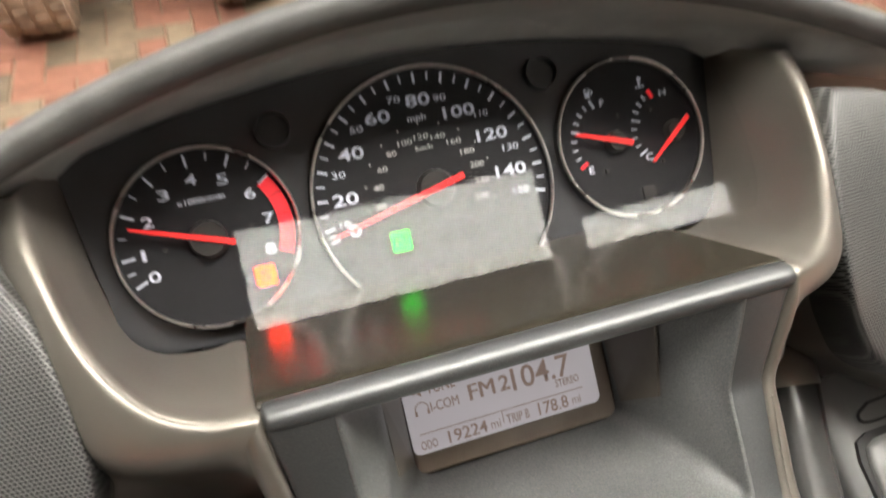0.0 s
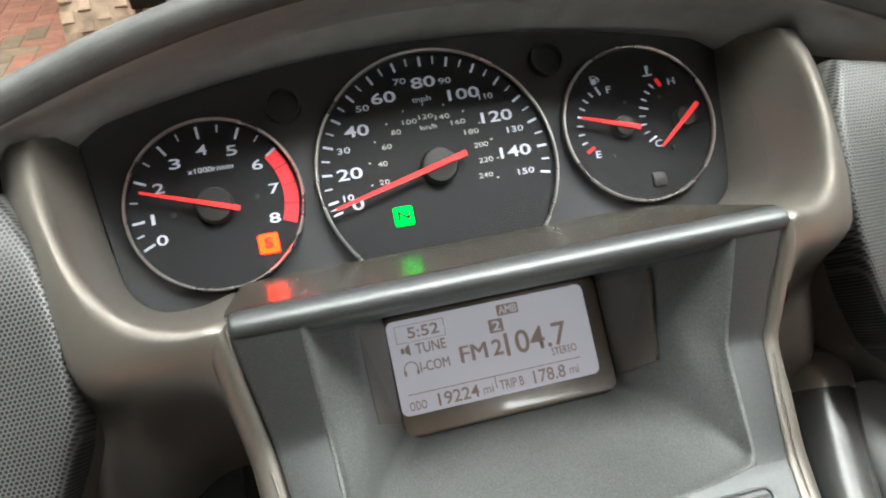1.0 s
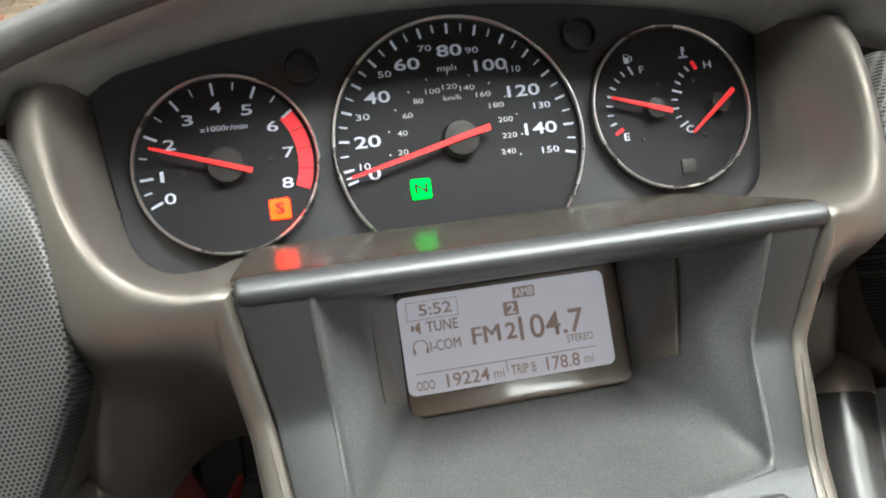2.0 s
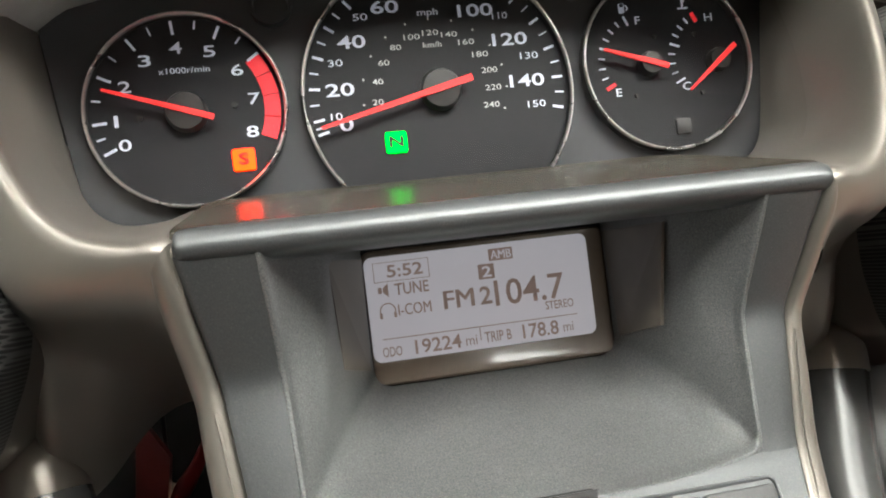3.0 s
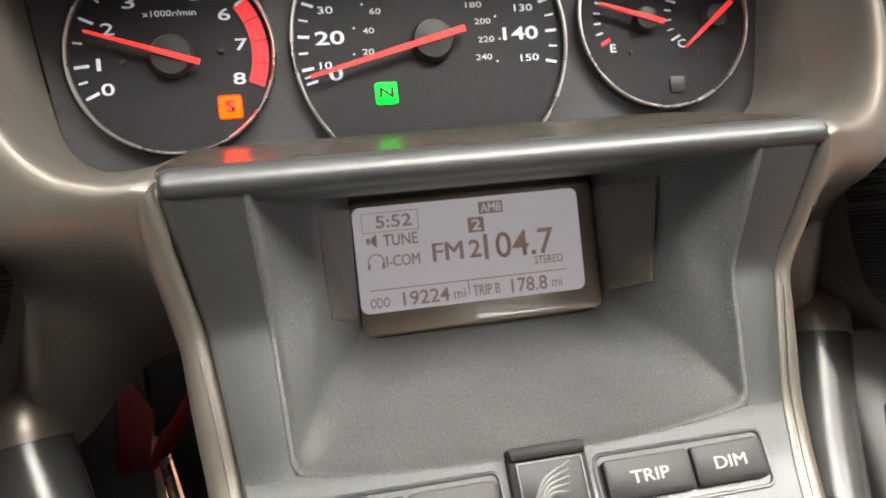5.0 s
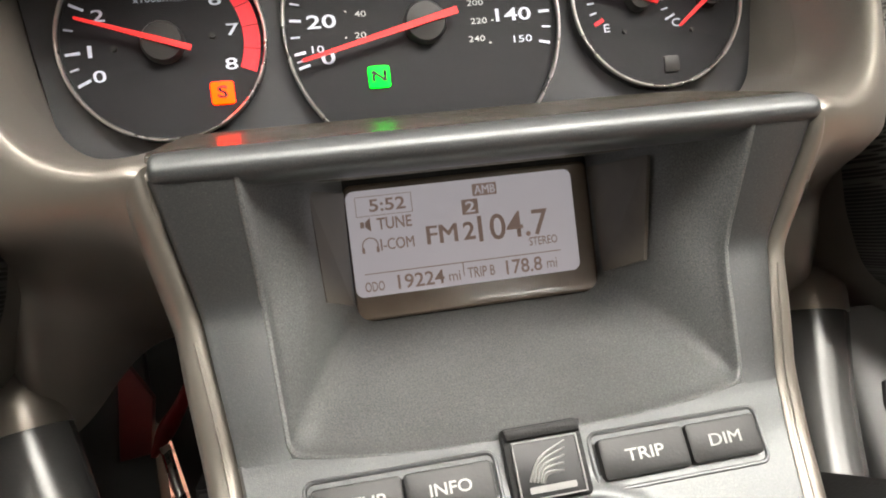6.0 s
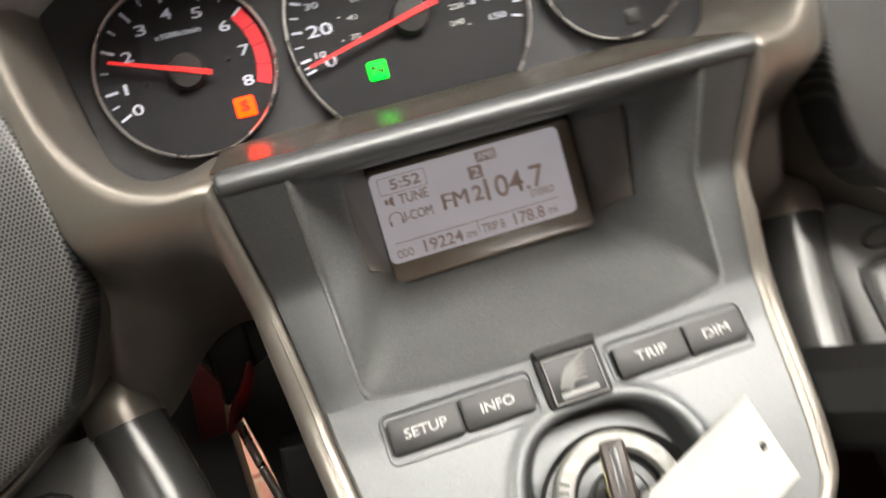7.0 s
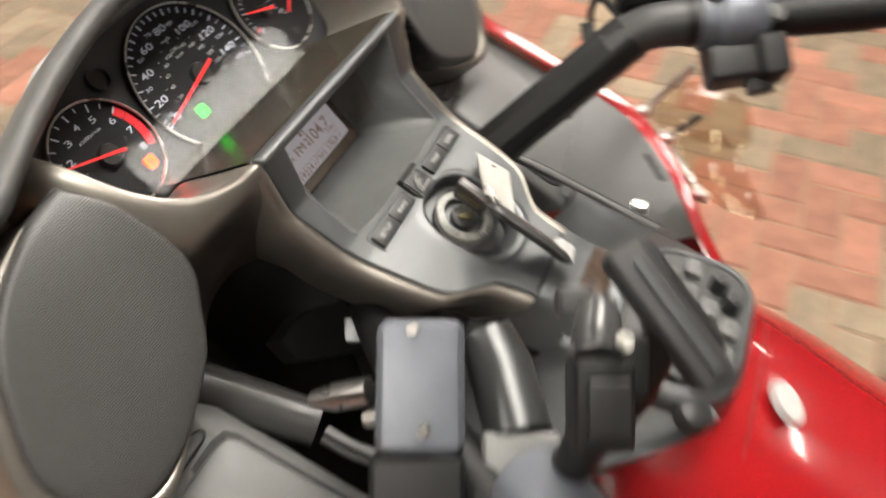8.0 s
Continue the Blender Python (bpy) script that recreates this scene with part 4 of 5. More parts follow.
win = tagged(empty("indicator_window", bike, on_face(0.003, -0.320, 0.0012)), "glossy dark brown window strip")
part("window_frame", prism(rounded(0.078, 0.0285, 0.002), -0.001, 0.004, 0.0006), SHADE, win)
part("window_pane", prism(rounded(0.073, 0.0235, 0.0015), -0.0016, 0.002, 0.0004), BROWNGLASS, win, "glossy brown pane")
# side strips of the fascia, rolled over into the dark
TIP = ((0.002, 0.008, 0.0), (0, 0, 0), (-0.001, -0.004, -0.0025), (-0.0045, -0.0012, -0.0060), (-0.0082, 0.005, -0.0110), (-0.0085, 0.0215, -0.0180), (-0.0075, 0.038, -0.0240), (-0.005, 0.070, -0.0300), (0.0, 0.100, -0.0360))


def strip():
    rows = []
    for k in range(45):
        z = -0.047 - 0.238 * k / 44
        h, y = half(z) + 0.0015, soft_front(z)
        c = -0.002
        low = [(c - h + 0.002, y + 0.008, z), (c - h, y + 0.003, z), (c - h - 0.0025, y + 0.0006, z), (c - h - 0.007, y + 0.0008, z), (c - h - 0.0108, y + 0.0042, z), (c - h - 0.0126, y + 0.011, z - 0.002), (c - h - 0.0095, y + 0.030, z - 0.006), (c - h + 0.001, y + 0.060, z - 0.012), (c - h + 0.015, y + 0.10, z - 0.02)]
        t = min(1.0, max(0.0, (z + 0.135) / 0.088))
        w = t * t * (3 - 2 * t)
        seam = Vector(low[1])
        rows.append([seam + (Vector(p) - seam) * (1 - w) + Vector(q) * w for p, q in zip(low, TIP)])
    return grid(rows)


for s in (-1, 1):
    bm = strip()
    if s > 0:
        bmesh.ops.translate(bm, vec=(0.002, 0, 0), verts=bm.verts)
        bmesh.ops.scale(bm, vec=(-1, 1, 1), verts=bm.verts)
        bmesh.ops.translate(bm, vec=(-0.002, 0, 0), verts=bm.verts)
    smoothed(part("fascia_strip", bm, TAUPE, bike, "satin taupe strip along the fascia", auto=0), 1)
    line = [(-0.002 + s * (half(z) + 0.0050), soft_front(z) + 0.0006, z) for z in np.linspace(-0.105, -0.27, 40)]
    part("strip_bead", tube(line, 0.0006, 8), TAUPE, bike, "thin raised bead along the strip")


# speakers
def speaker(s):
    g = tagged(empty("speaker", bike), "black perforated speaker cover in a taupe housing")
    edge = [(-0.206, -0.070, 0.031), (-0.192, -0.079, 0.000), (-0.185, -0.083, -0.040), (-0.186, -0.080, -0.072), (-0.199, -0.066, -0.100), (-0.222, -0.053, -0.131), (-0.282, -0.042, -0.162), (-0.326, -0.040, -0.157), (-0.353, -0.050, -0.100), (-0.326, -0.061, -0.040), (-0.292, -0.067, -0.003), (-0.245, -0.070, 0.022)]
    loop = spline([*edge, edge[0]], 5)[:-1]
    mid = sum(loop, Vector()) / len(loop)
    fit_m = np.array([[p.x - mid.x, p.z - mid.z] for p in loop])
    slope_x, slope_z = np.linalg.lstsq(fit_m, np.array([p.y - mid.y for p in loop]), rcond=None)[0]
    rows = []
    for q, out in ((1.012, 0.030), (1.014, 0.014), (1.010, 0.006), (1.0, 0.001), (0.985, -0.002), (0.95, -0.003), (0.9, -0.0035), (0.8, -0.004), (0.7, -0.0045), (0.55, -0.005), (0.4, -0.0055), (0.25, -0.006), (0.0, -0.006)):
        row = []
        for p in loop:
            v = mid + (p - mid) * q
            flat = mid.y + slope_x * (v.x - mid.x) + slope_z * (v.z - mid.z)
            k = min(1.0, max(0.0, (1 - q) * 2.2))
            row.append(Vector((v.x, v.y * (1 - k) + flat * k + out, v.z)))
        rows.append(row)
    bm = grid(rows, True)
    rows = []
    for q, out in ((0.0, 0.008), (0.008, -0.001), (0.10, -0.002), (0.14, 0.004), (0.16, 0.03), (0.16, 0.10), (0.16, 0.16)):
        row = []
        for p in loop:
            outer = min(1.0, max(0.0, (mid.x + 0.02 - p.x) / 0.07))
            row.append(mid + (p - mid) * (1 + q * (0.06 + 0.94 * outer)) + Vector((0, out + 0.016 * (1 - outer), 0)))
        rows.append(row)
    bm2 = grid(rows, True)
    for b in (bm, bm2):
        if s > 0:
            bmesh.ops.scale(b, vec=(-1, 1, 1), verts=b.verts)
    part("grille", bm, GRILLE, g, "perforated black cover", auto=0)
    part("housing", bm2, TAUPE, g, "taupe housing", auto=0)


speaker(-1)
speaker(1)


def turned_box(center, wide, tall, size, bevel):
    """A box whose width and height run along two given ways."""
    w = Vector(wide).normalized()
    h = (Vector(tall) - w * Vector(tall).dot(w)).normalized()
    d = w.cross(h)
    return box(center, size, bevel, 3, Matrix((w, d, h)).transposed())


# pocket panels beside the column: ridge, lid, deck
def side_panel(s):
    def flip(b):
        if s > 0:
            bmesh.ops.scale(b, vec=(-1, 1, 1), verts=b.verts)
        return b

    ridge = spline([(-0.2120, 0.0215, -0.1535), (-0.2066, 0.0152, -0.1695), (-0.1980, 0.0045, -0.1977), (-0.1908, -0.0075, -0.2245), (-0.1830, -0.0220, -0.2520)], 5)
    part("fairing_ridge", flip(tube(ridge, 0.0205, 28)), RIDGE, bike, "rounded dark ridge of the inner fairing")
    cap = [(-0.2170, 0.0330, -0.1255), (-0.2165, 0.0310, -0.1270), (-0.2160, 0.0290, -0.1300), (-0.2150, 0.0265, -0.1350), (-0.2138, 0.0240, -0.1425), (-0.2122, 0.0217, -0.1523)]
    part("ridge_cap", flip(tube(cap, [0.006, 0.0130, 0.0170, 0.0200, 0.0212, 0.0212], 28)), TAUPE, bike, "taupe foot of the surround above the ridge")
    rows = []
    for k in range(13):
        t = k / 12
        a = Vector((-0.222, 0.012, -0.150)).lerp(Vector((-0.215, -0.075, -0.36)), t)
        b = Vector((-0.445, 0.045, -0.165)).lerp(Vector((-0.375, -0.12, -0.40)), t)
        rows.append([a + Vector((-0.004, 0.060, 0)), a + Vector((0.003, 0.008, 0))] + [a.lerp(b, u) + Vector((0, -0.0006 * math.sin(math.pi * u), 0)) for u in (0, 0.1, 0.3, 0.5, 0.7, 0.9, 1.0)])
    part("inner_fairing", flip(grid(rows)), PAD, bike, "pale grey inner fairing panel", auto=0)
    lid = [(-0.2345, -0.004, -0.193), (-0.400, 0.024, -0.203), (-0.352, -0.082, -0.358), (-0.2290, -0.066, -0.338)]
    mid = sum((Vector(p) for p in lid), Vector()) / 4
    loop = []
    for i in range(4):
        p, q, r = Vector(lid[i - 1]), Vector(lid[i]), Vector(lid[(i + 1) % 4])
        a, c = q + (p - q).normalized() * 0.014, q + (r - q).normalized() * 0.014
        loop += [a, a.lerp(q, 0.5).lerp(q.lerp(c, 0.5), 0.5), c]
    n = (Vector(lid[1]) - Vector(lid[0])).cross(Vector(lid[3]) - Vector(lid[0])).normalized()
    n = n if n.y < 0 else -n
    rows = [[mid + (p - mid) * q + n * h for p in loop] for q, h in ((1.0, -0.004), (1.0, 0.0045), (0.985, 0.0065), (0.955, 0.0075), (0.5, 0.0085), (0.0, 0.009))]
    rows_gap = [[mid + (p - mid) * q + n * h for p in loop] for q, h in ((1.062, -0.006), (1.058, 0.0030), (0.9, 0.0030))]
    part("lid_gap", flip(grid(rows_gap, True)), DEEP, bike, "dark joint round the pocket lid", auto=40)
    part("pocket_lid", flip(grid(rows, True)), PAD, bike, "pale grey pocket lid with rounded corners", auto=40)
    slot = [Vector(p) for p in ((-0.2540, 0.0010, -0.1715), (-0.2445, 0.0000, -0.1770), (-0.2520, -0.0010, -0.1830), (-0.3050, 0.0080, -0.1855), (-0.3070, 0.0100, -0.1745))]
    slot = spline([*slot, slot[0]], 4)
    part("panel_groove", flip(tube(slot, 0.0011, 8, False)), DEEP, bike, "narrow rounded joint line in the panel")
    lip = spline([(-0.475, 0.070, -0.110), (-0.440, 0.017, -0.169), (-0.420, -0.045, -0.255), (-0.391, -0.110, -0.341), (-0.345, -0.146, -0.377), (-0.302, -0.170, -0.407), (-0.262, -0.186, -0.428), (-0.228, -0.195, -0.458), (-0.195, -0.205, -0.50)], 5)
    rows = []
    for p in lip:
        o = Vector((-1, 0.15, -0.1)).normalized()
        rows.append([p + Vector((0.012, 0.004, 0)), p + Vector((0.004, -0.006, 0.002)), p + o * 0.006 + Vector((0, -0.004, 0)), p + o * 0.022 + Vector((0, 0.02, -0.012)), p + o * 0.05 + Vector((0, 0.12, -0.10)), p + o * 0.04 + Vector((0, 0.34, -0.3))])
    apron = []
    for p in lip[13:36]:
        w = (p - lip[13]).length / (lip[35] - lip[13]).length
        q = Vector((-0.212, -0.082, -0.340)).lerp(Vector((-0.150, -0.200, -0.405)), w)
        e = p + Vector((0.010, 0.005, 0))
        apron.append([e, e.lerp(q, 0.08) + Vector((0, 0.004, 0)), e.lerp(q, 0.5) + Vector((0, 0.012, 0)), e.lerp(q, 0.92) + Vector((0, 0.006, 0)), q + Vector((0, 0.004, 0))])
    part("fairing_apron", flip(grid(apron)), APRON, bike, "grey lower inner panel, coloured darker for the handlebar's shade", auto=0)
    for a, b in (((-0.3450, -0.1190, -0.3640), (-0.2500, -0.1130, -0.3690)), ((-0.3380, -0.1255, -0.3710), (-0.2500, -0.1190, -0.3745))):
        part("panel_groove", flip(tube([Vector(a), Vector(a).lerp(Vector(b), 0.5), Vector(b)], 0.0016, 8)), DEEP, bike, "dark joint line between panels")
    part("drain_slot", flip(turned_box((-0.2930, -0.1525, -0.3960), (0.041, -0.020, -0.025), (0.6, 0.5, 0.5), (0.046, 0.006, 0.009), 0.0025)), DEEP, bike, "dark narrow slot")
    part("fairing_shell", flip(grid(rows)), RED, bike, "gloss red outer fairing", auto=0)


side_panel(-1)
side_panel(1)


# shelter deck to the sides of the column
DECK_EDGE = spline([(-0.196, -0.045, -0.240), (-0.197, -0.080, -0.280), (-0.181, -0.125, -0.323), (-0.160, -0.178, -0.373), (-0.124, -0.236, -0.404), (-0.088, -0.280, -0.425)], 5)


def deck():
    rows = []
    for k in range(7, 19):
        t = k / 18
        z = -0.262 - 0.145 * t
        y = front(z)
        rim = DECK_EDGE[round(t * (len(DECK_EDGE) - 1))]
        a = Vector((-0.052 - 0.02 * t, y + 0.006, z - 0.006))
        low = 1 - t ** 3
        e = min(1.0, max(0.0, (t - 0.24) / 0.40))
        deep = 1 - e * e * (3 - 2 * e)
        bowl = [a.lerp(rim, u) + Vector((0, 0.003 + 0.130 * deep * w - 0.020 * max(0.0, t - 0.5) * math.sin(math.pi * u), -0.020 * deep * w)) for u, w in ((0.05, 0.3), (0.12, 0.85), (0.25, 1.0), (0.4, 0.97), (0.55, 0.82), (0.68, 0.55), (0.79, 0.25), (0.88, 0.06), (0.95, 0.0))]
        rows.append([a + Vector((0.014, 0.02, 0)), a, *bowl, rim, rim + Vector((-0.008 * low, 0.006, -0.004 * low)), rim + Vector((-0.012 * low, 0.05, -0.03 * low)), rim + Vector((0.0, 0.16, -0.12 * low))])
    return grid(rows)


both("console_deck", deck, CONSOLE, "dark grey console deck with a shallow hollow", 1)
for s in (-1, 1):
    rail = [Vector((-s * p.x, p.y - 0.001, p.z)) for p in DECK_EDGE[1:18]]
    part("deck_rail", tube(rail, 0.0042, 14), PAD, bike, "rounded rim along the deck")
    part("rail_groove", tube([p + Vector((s * 0.0075, 0.003, -0.002)) for p in rail], 0.0036, 10), DEEP, bike, "dark joint outside the rim")
    p = Vector((s * 0.186, -0.174, -0.376))
    part("deck_bolt", tube([p + Vector((0, 0.006, 0.004)), p + Vector((0, -0.005, -0.0035))], [0.0085, 0.0075], 16), CHROME, bike, "chrome dome bolt")

part("console_joint", tube([(-0.039, -0.1893, -0.2842), (-0.018, -0.1888, -0.2838), (0.0, -0.1886, -0.2835), (0.018, -0.1884, -0.2833), (0.036, -0.1884, -0.2830)], 0.0013, 8), DEEP, bike, "dark joint between the fascia and the console")

# audio switch panel
pm = on_face(0.004, -0.379, 0.004)
panel = tagged(empty("audio_switch_panel", bike, pm), "dark grey keypad with rows of pale square keys")
part("panel_shroud", prism(rounded(0.170, 0.126, 0.056, -0.006, 0.005, 9), 0.004, 0.07, 0.014, 5), CONSOLE, panel, "smooth grey console end")
part("panel_plate", prism(rounded(0.130, 0.096, 0.034, -0.002, 0.001, 9), -0.0005, 0.02, 0.002, 3), SHADE, panel)
rim = rounded(0.134, 0.100, 0.036, -0.002, 0.001, 9)
part("panel_rim", tube([(x, 0.001, z) for x, z in rim] + [(rim[0][0], 0.001, rim[0][1])], 0.0042, 12, False), CONSOLE, panel, "raised rim")
# staggered rows of keys
for x, z, count in ((0.031, 0.0255, 3), (0.047, 0.0040, 4), (0.0065, -0.0165, 3), (-0.008, -0.0355, 2)):
    for i in range(count):
        at = Matrix.Translation((x - 0.0295 * i, 0, z)) @ Matrix.Rotation(radians(5), 4, "X")
        k = empty("key", panel, at)
        part("keycap", prism(rounded(0.0185, 0.0150, 0.003), -0.0075, 0.002, 0.0025, 3), KEYTOP, k, "pale grey keycap")
        part("key_mark", prism(rounded(0.0070, 0.0012, 0.0005, 0, -0.001), -0.0078, -0.006), KEYCAP, k)
for x, z in ((0.0365, -0.020), (0.0185, -0.0335)):
    part("knob", tube([(x, 0.0, z), (x, -0.010, z), (x, -0.014, z)], [0.0085, 0.0080, 0.006], 28), KEYCAP, panel, "round black knob")

part("deck_knob", tube([(-0.0858, -0.2740, -0.4090), (-0.0858, -0.2800, -0.4045), (-0.0858, -0.2840, -0.4015), (-0.0858, -0.2860, -0.4000)], [0.0150, 0.0148, 0.0125, 0.0070], 28), KEYCAP, bike, "round black rubber knob")

# tank behind the switch panel
TOP = [(-1.2, -0.36), (-0.85, -0.285), (-0.67, -0.215), (-0.55, -0.155), (-0.45, -0.130), (-0.36, -0.125), (-0.25, -0.135)]
rows = []
for k in range(29):
    f = -0.400 - 0.580 * k / 28
    top = (lerp(TOP, f - 0.04) + lerp(TOP, f) + lerp(TOP, f + 0.04)) / 3
    w = 0.150 + 0.02 * math.sin(math.pi * k / 28)
    rows.append([road(-w * math.cos(math.pi * i / 24), f, top - 0.22 + 0.22 * max(0.0, math.sin(math.pi * i / 24)) ** 0.5) for i in range(25)])
part("fuel_tank", grid(rows), RED, bike, "gloss red tank shelter", auto=0)
top = (lerp(TOP, -0.5686) + lerp(TOP, -0.5286) + lerp(TOP, -0.4886)) / 3
seam = [road(-0.154 * math.cos(math.pi * i / 32), -0.5286, top - 0.2195 + 0.22 * max(0.0, math.sin(math.pi * i / 32)) ** 0.5) for i in range(4, 29)]
part("tank_seam", tube(seam, 0.0012, 8), INNERRED, bike, "thin joint across the tank")
cap = road(-0.018, -0.551, -0.153)
part("tank_lock", tube([cap, cap + road(0, -0.004, 0.007)], [0.0195, 0.018], 28, True, 0.72), ENDCAP, bike, "oval silver lock plate")
# saddle, wheels and lower bodywork; the unseen saddle also blocks floor light
rows = []
for k in range(13):
    f = -0.88 - 0.75 * k / 12
    rows.append([road(-0.19 * math.cos(math.pi * i / 16), f, -0.36 + 0.22 * (k / 12) ** 3 - 0.12 + 0.14 * max(0.0, math.sin(math.pi * i / 16)) ** 0.6) for i in range(17)])
part("saddle", grid(rows), BLACK, bike, "black padded saddle", auto=0)
for f, r in ((0.55, 0.30), (-1.14, 0.30)):
    ring = [[road(0.085 * math.cos(b) * 0.75, f + (r - 0.06 + 0.06 * math.sin(b)) * math.cos(a), -HIGH + r + (r - 0.06 + 0.06 * math.sin(b)) * math.sin(a)) for b in (2 * math.pi * j / 12 for j in range(12))] for a in (2 * math.pi * i / 40 for i in range(40))]
    wheel = empty("wheel", bike)
    part("tyre", grid([*ring, ring[0]], True), TYRE, wheel, "black road tyre", auto=0)
    part("rim", tube([road(-0.03, f, -HIGH + r), road(0.03, f, -HIGH + r)], r - 0.10, 32), STEEL, wheel)
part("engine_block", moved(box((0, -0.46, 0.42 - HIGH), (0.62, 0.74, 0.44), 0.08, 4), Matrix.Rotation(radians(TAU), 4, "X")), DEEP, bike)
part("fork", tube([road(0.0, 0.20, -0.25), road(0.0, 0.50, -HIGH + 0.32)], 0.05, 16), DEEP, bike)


# handlebars
def flat_bar(a, b, up, w, h):
    """A straight bar of eight flat sides, broad on top, from a to b."""
    d = (b - a).normalized()
    u = (Vector(up) - d * Vector(up).dot(d)).normalized()
    r = d.cross(u)
    ring = [(-w, -0.45 * h), (-w, 0.35 * h), (-0.52 * w, h), (0.52 * w, h), (w, 0.35 * h), (w, -0.45 * h), (0.5 * w, -h), (-0.5 * w, -h)]
    bm = grid([[p + r * x + u * z for x, z in ring] for p in (a, a.lerp(b, 0.5), b)], True)
    bmesh.ops.bevel(bm, geom=[e for e in bm.edges if abs((e.verts[1].co - e.verts[0].co).normalized().dot(d)) > 0.9], offset=0.0016, segments=2, affect="EDGES")
    return bm


def handlebar(s):
    g = tagged(empty("handlebar", bike), "black handlebar with grip and levers")

    def flip(b):
        if s < 0:
            bmesh.ops.scale(b, vec=(-1, 1, 1), verts=b.verts)
        return b

    if s < 0:
        line = spline([(0.06, -0.02, -0.235), (0.115, -0.09, -0.222), (0.165, -0.150, -0.222), (0.210, -0.200, -0.250), (0.250, -0.245, -0.290)], 5)
        part("bar", flip(tube(line, 0.0180, 24)), BLACK, g, "thick black bar")
        part("grip", flip(tube(spline([(0.240, -0.235, -0.280), (0.275, -0.28, -0.325), (0.31, -0.33, -0.37)], 4), 0.0175, 24)), BLACK, g, "black rubber grip")
        return g
    way = Vector((0.190, -0.272, -0.197)) - Vector((0.06, -0.005, -0.222))
    at = Vector((0.06, -0.005, -0.222))
    part("bar", flip(flat_bar(at, at + way, (0.55, 0.10, 0.83), 0.0200, 0.0215)), BLACK, g, "thick black bar with flat sides", smooth=False)
    elbow = spline([(0.180, -0.252, -0.1985), (0.190, -0.273, -0.1975), (0.197, -0.291, -0.2015), (0.207, -0.315, -0.2170), (0.214, -0.332, -0.2290)], 4)
    part("elbow", flip(tube(elbow, 0.0205, 28)), SHADE, g, "rounded dark elbow of the bar")
    part("collar", flip(tube([(0.206, -0.313, -0.2155), (0.2085, -0.319, -0.2195)], 0.0218, 28)), BLACK, g)
    part("switch_housing", flip(tube(spline([(0.213, -0.331, -0.228), (0.221, -0.348, -0.241), (0.229, -0.366, -0.255)], 4), [0.022, 0.0265, 0.028, 0.028, 0.028, 0.028, 0.027, 0.025, 0.022], 28)), GREYMETAL, g, "rounded dark grey switch housing")
    part("grip", flip(tube(spline([(0.227, -0.361, -0.251), (0.252, -0.42, -0.292), (0.290, -0.50, -0.345)], 4), 0.0165, 24)), BLACK, g, "ribbed black rubber grip")
    for k in range(10):
        p = Vector((0.2315, -0.371, -0.2585)).lerp(Vector((0.252, -0.42, -0.292)), k / 7)
        d = Vector((0.0205, -0.049, -0.0335)).normalized() * 0.0016
        part("grip_rib", flip(tube([p - d, p + d], 0.0176, 24)), BLACK, g)
    return g


right_bar = handlebar(1)
W, T = (0.4, -0.78, -0.48), (0.67, -0.02, 0.74)
part("housing_neck", turned_box((0.205, -0.333, -0.262), W, T, (0.050, 0.036, 0.040), 0.010), BLACK, right_bar)
part("brake_housing", turned_box((0.199, -0.338, -0.272), W, T, (0.062, 0.038, 0.036), 0.010), KEYCAP, right_bar, "black switch and brake housing")
part("housing_block", turned_box((0.202, -0.362, -0.281), W, T, (0.026, 0.040, 0.040), 0.007), BLACK, right_bar)
part("rocker_switch", turned_box((0.188, -0.349, -0.292), W, T, (0.022, 0.016, 0.020), 0.004), KEYCAP, right_bar, "black rocker switch")
part("lever_pivot", turned_box((0.232, -0.352, -0.228), W, T, (0.030, 0.024, 0.028), 0.006), GREYMETAL, right_bar, "grey lever pivot")
part("starter_button", tube([(0.222, -0.368, -0.250), (0.215, -0.384, -0.248)], 0.0075, 16), SILVER, right_bar, "small silver button")
part("clamp", tube([(0.210, -0.322, -0.2215), (0.2145, -0.332, -0.2295)], 0.0262, 28), GREYMETAL, right_bar, "grey metal clamp")
part("clamp_bolt", tube([(0.208, -0.345, -0.2080), (0.206, -0.352, -0.2040)], 0.0058, 8), STEEL, right_bar, "steel clamp bolt")
part("master_cylinder", turned_box((0.232, -0.300, -0.186), W, T, (0.085, 0.040, 0.034), 0.010), BLACK, right_bar, "black brake master cylinder")
part("brake_lever", tube(spline([(0.240, -0.340, -0.215), (0.262, -0.400, -0.250), (0.285, -0.48, -0.300)], 4), 0.0065, 12), SHADE, right_bar, "dark lever")
part("brake_hose", tube(spline([(0.195, -0.27, -0.185), (0.235, -0.245, -0.165), (0.275, -0.205, -0.185), (0.262, -0.185, -0.225), (0.225, -0.14, -0.26)], 5), 0.0038, 10), BLACK, right_bar, "thin black hose")
part("hose_fitting", tube([(0.258, -0.196, -0.205), (0.268, -0.200, -0.190)], 0.0075, 14), SHADE, right_bar)

left_bar = handlebar(-1)
part("reservoir", turned_box((-0.207, -0.217, -0.207), (0.024, -0.038, -0.037), (0.060, -0.005, 0.056), (0.057, 0.042, 0.086), 0.011), GREYMETAL, left_bar, "silver-grey fluid reservoir")
for p in ((-0.196, -0.240, -0.168), (-0.240, -0.236, -0.212)):
    part("reservoir_screw", tube([Vector(p), Vector(p) + Vector((-0.003, -0.0035, 0.0018))], 0.004, 14), STEEL, left_bar, "small steel screw")
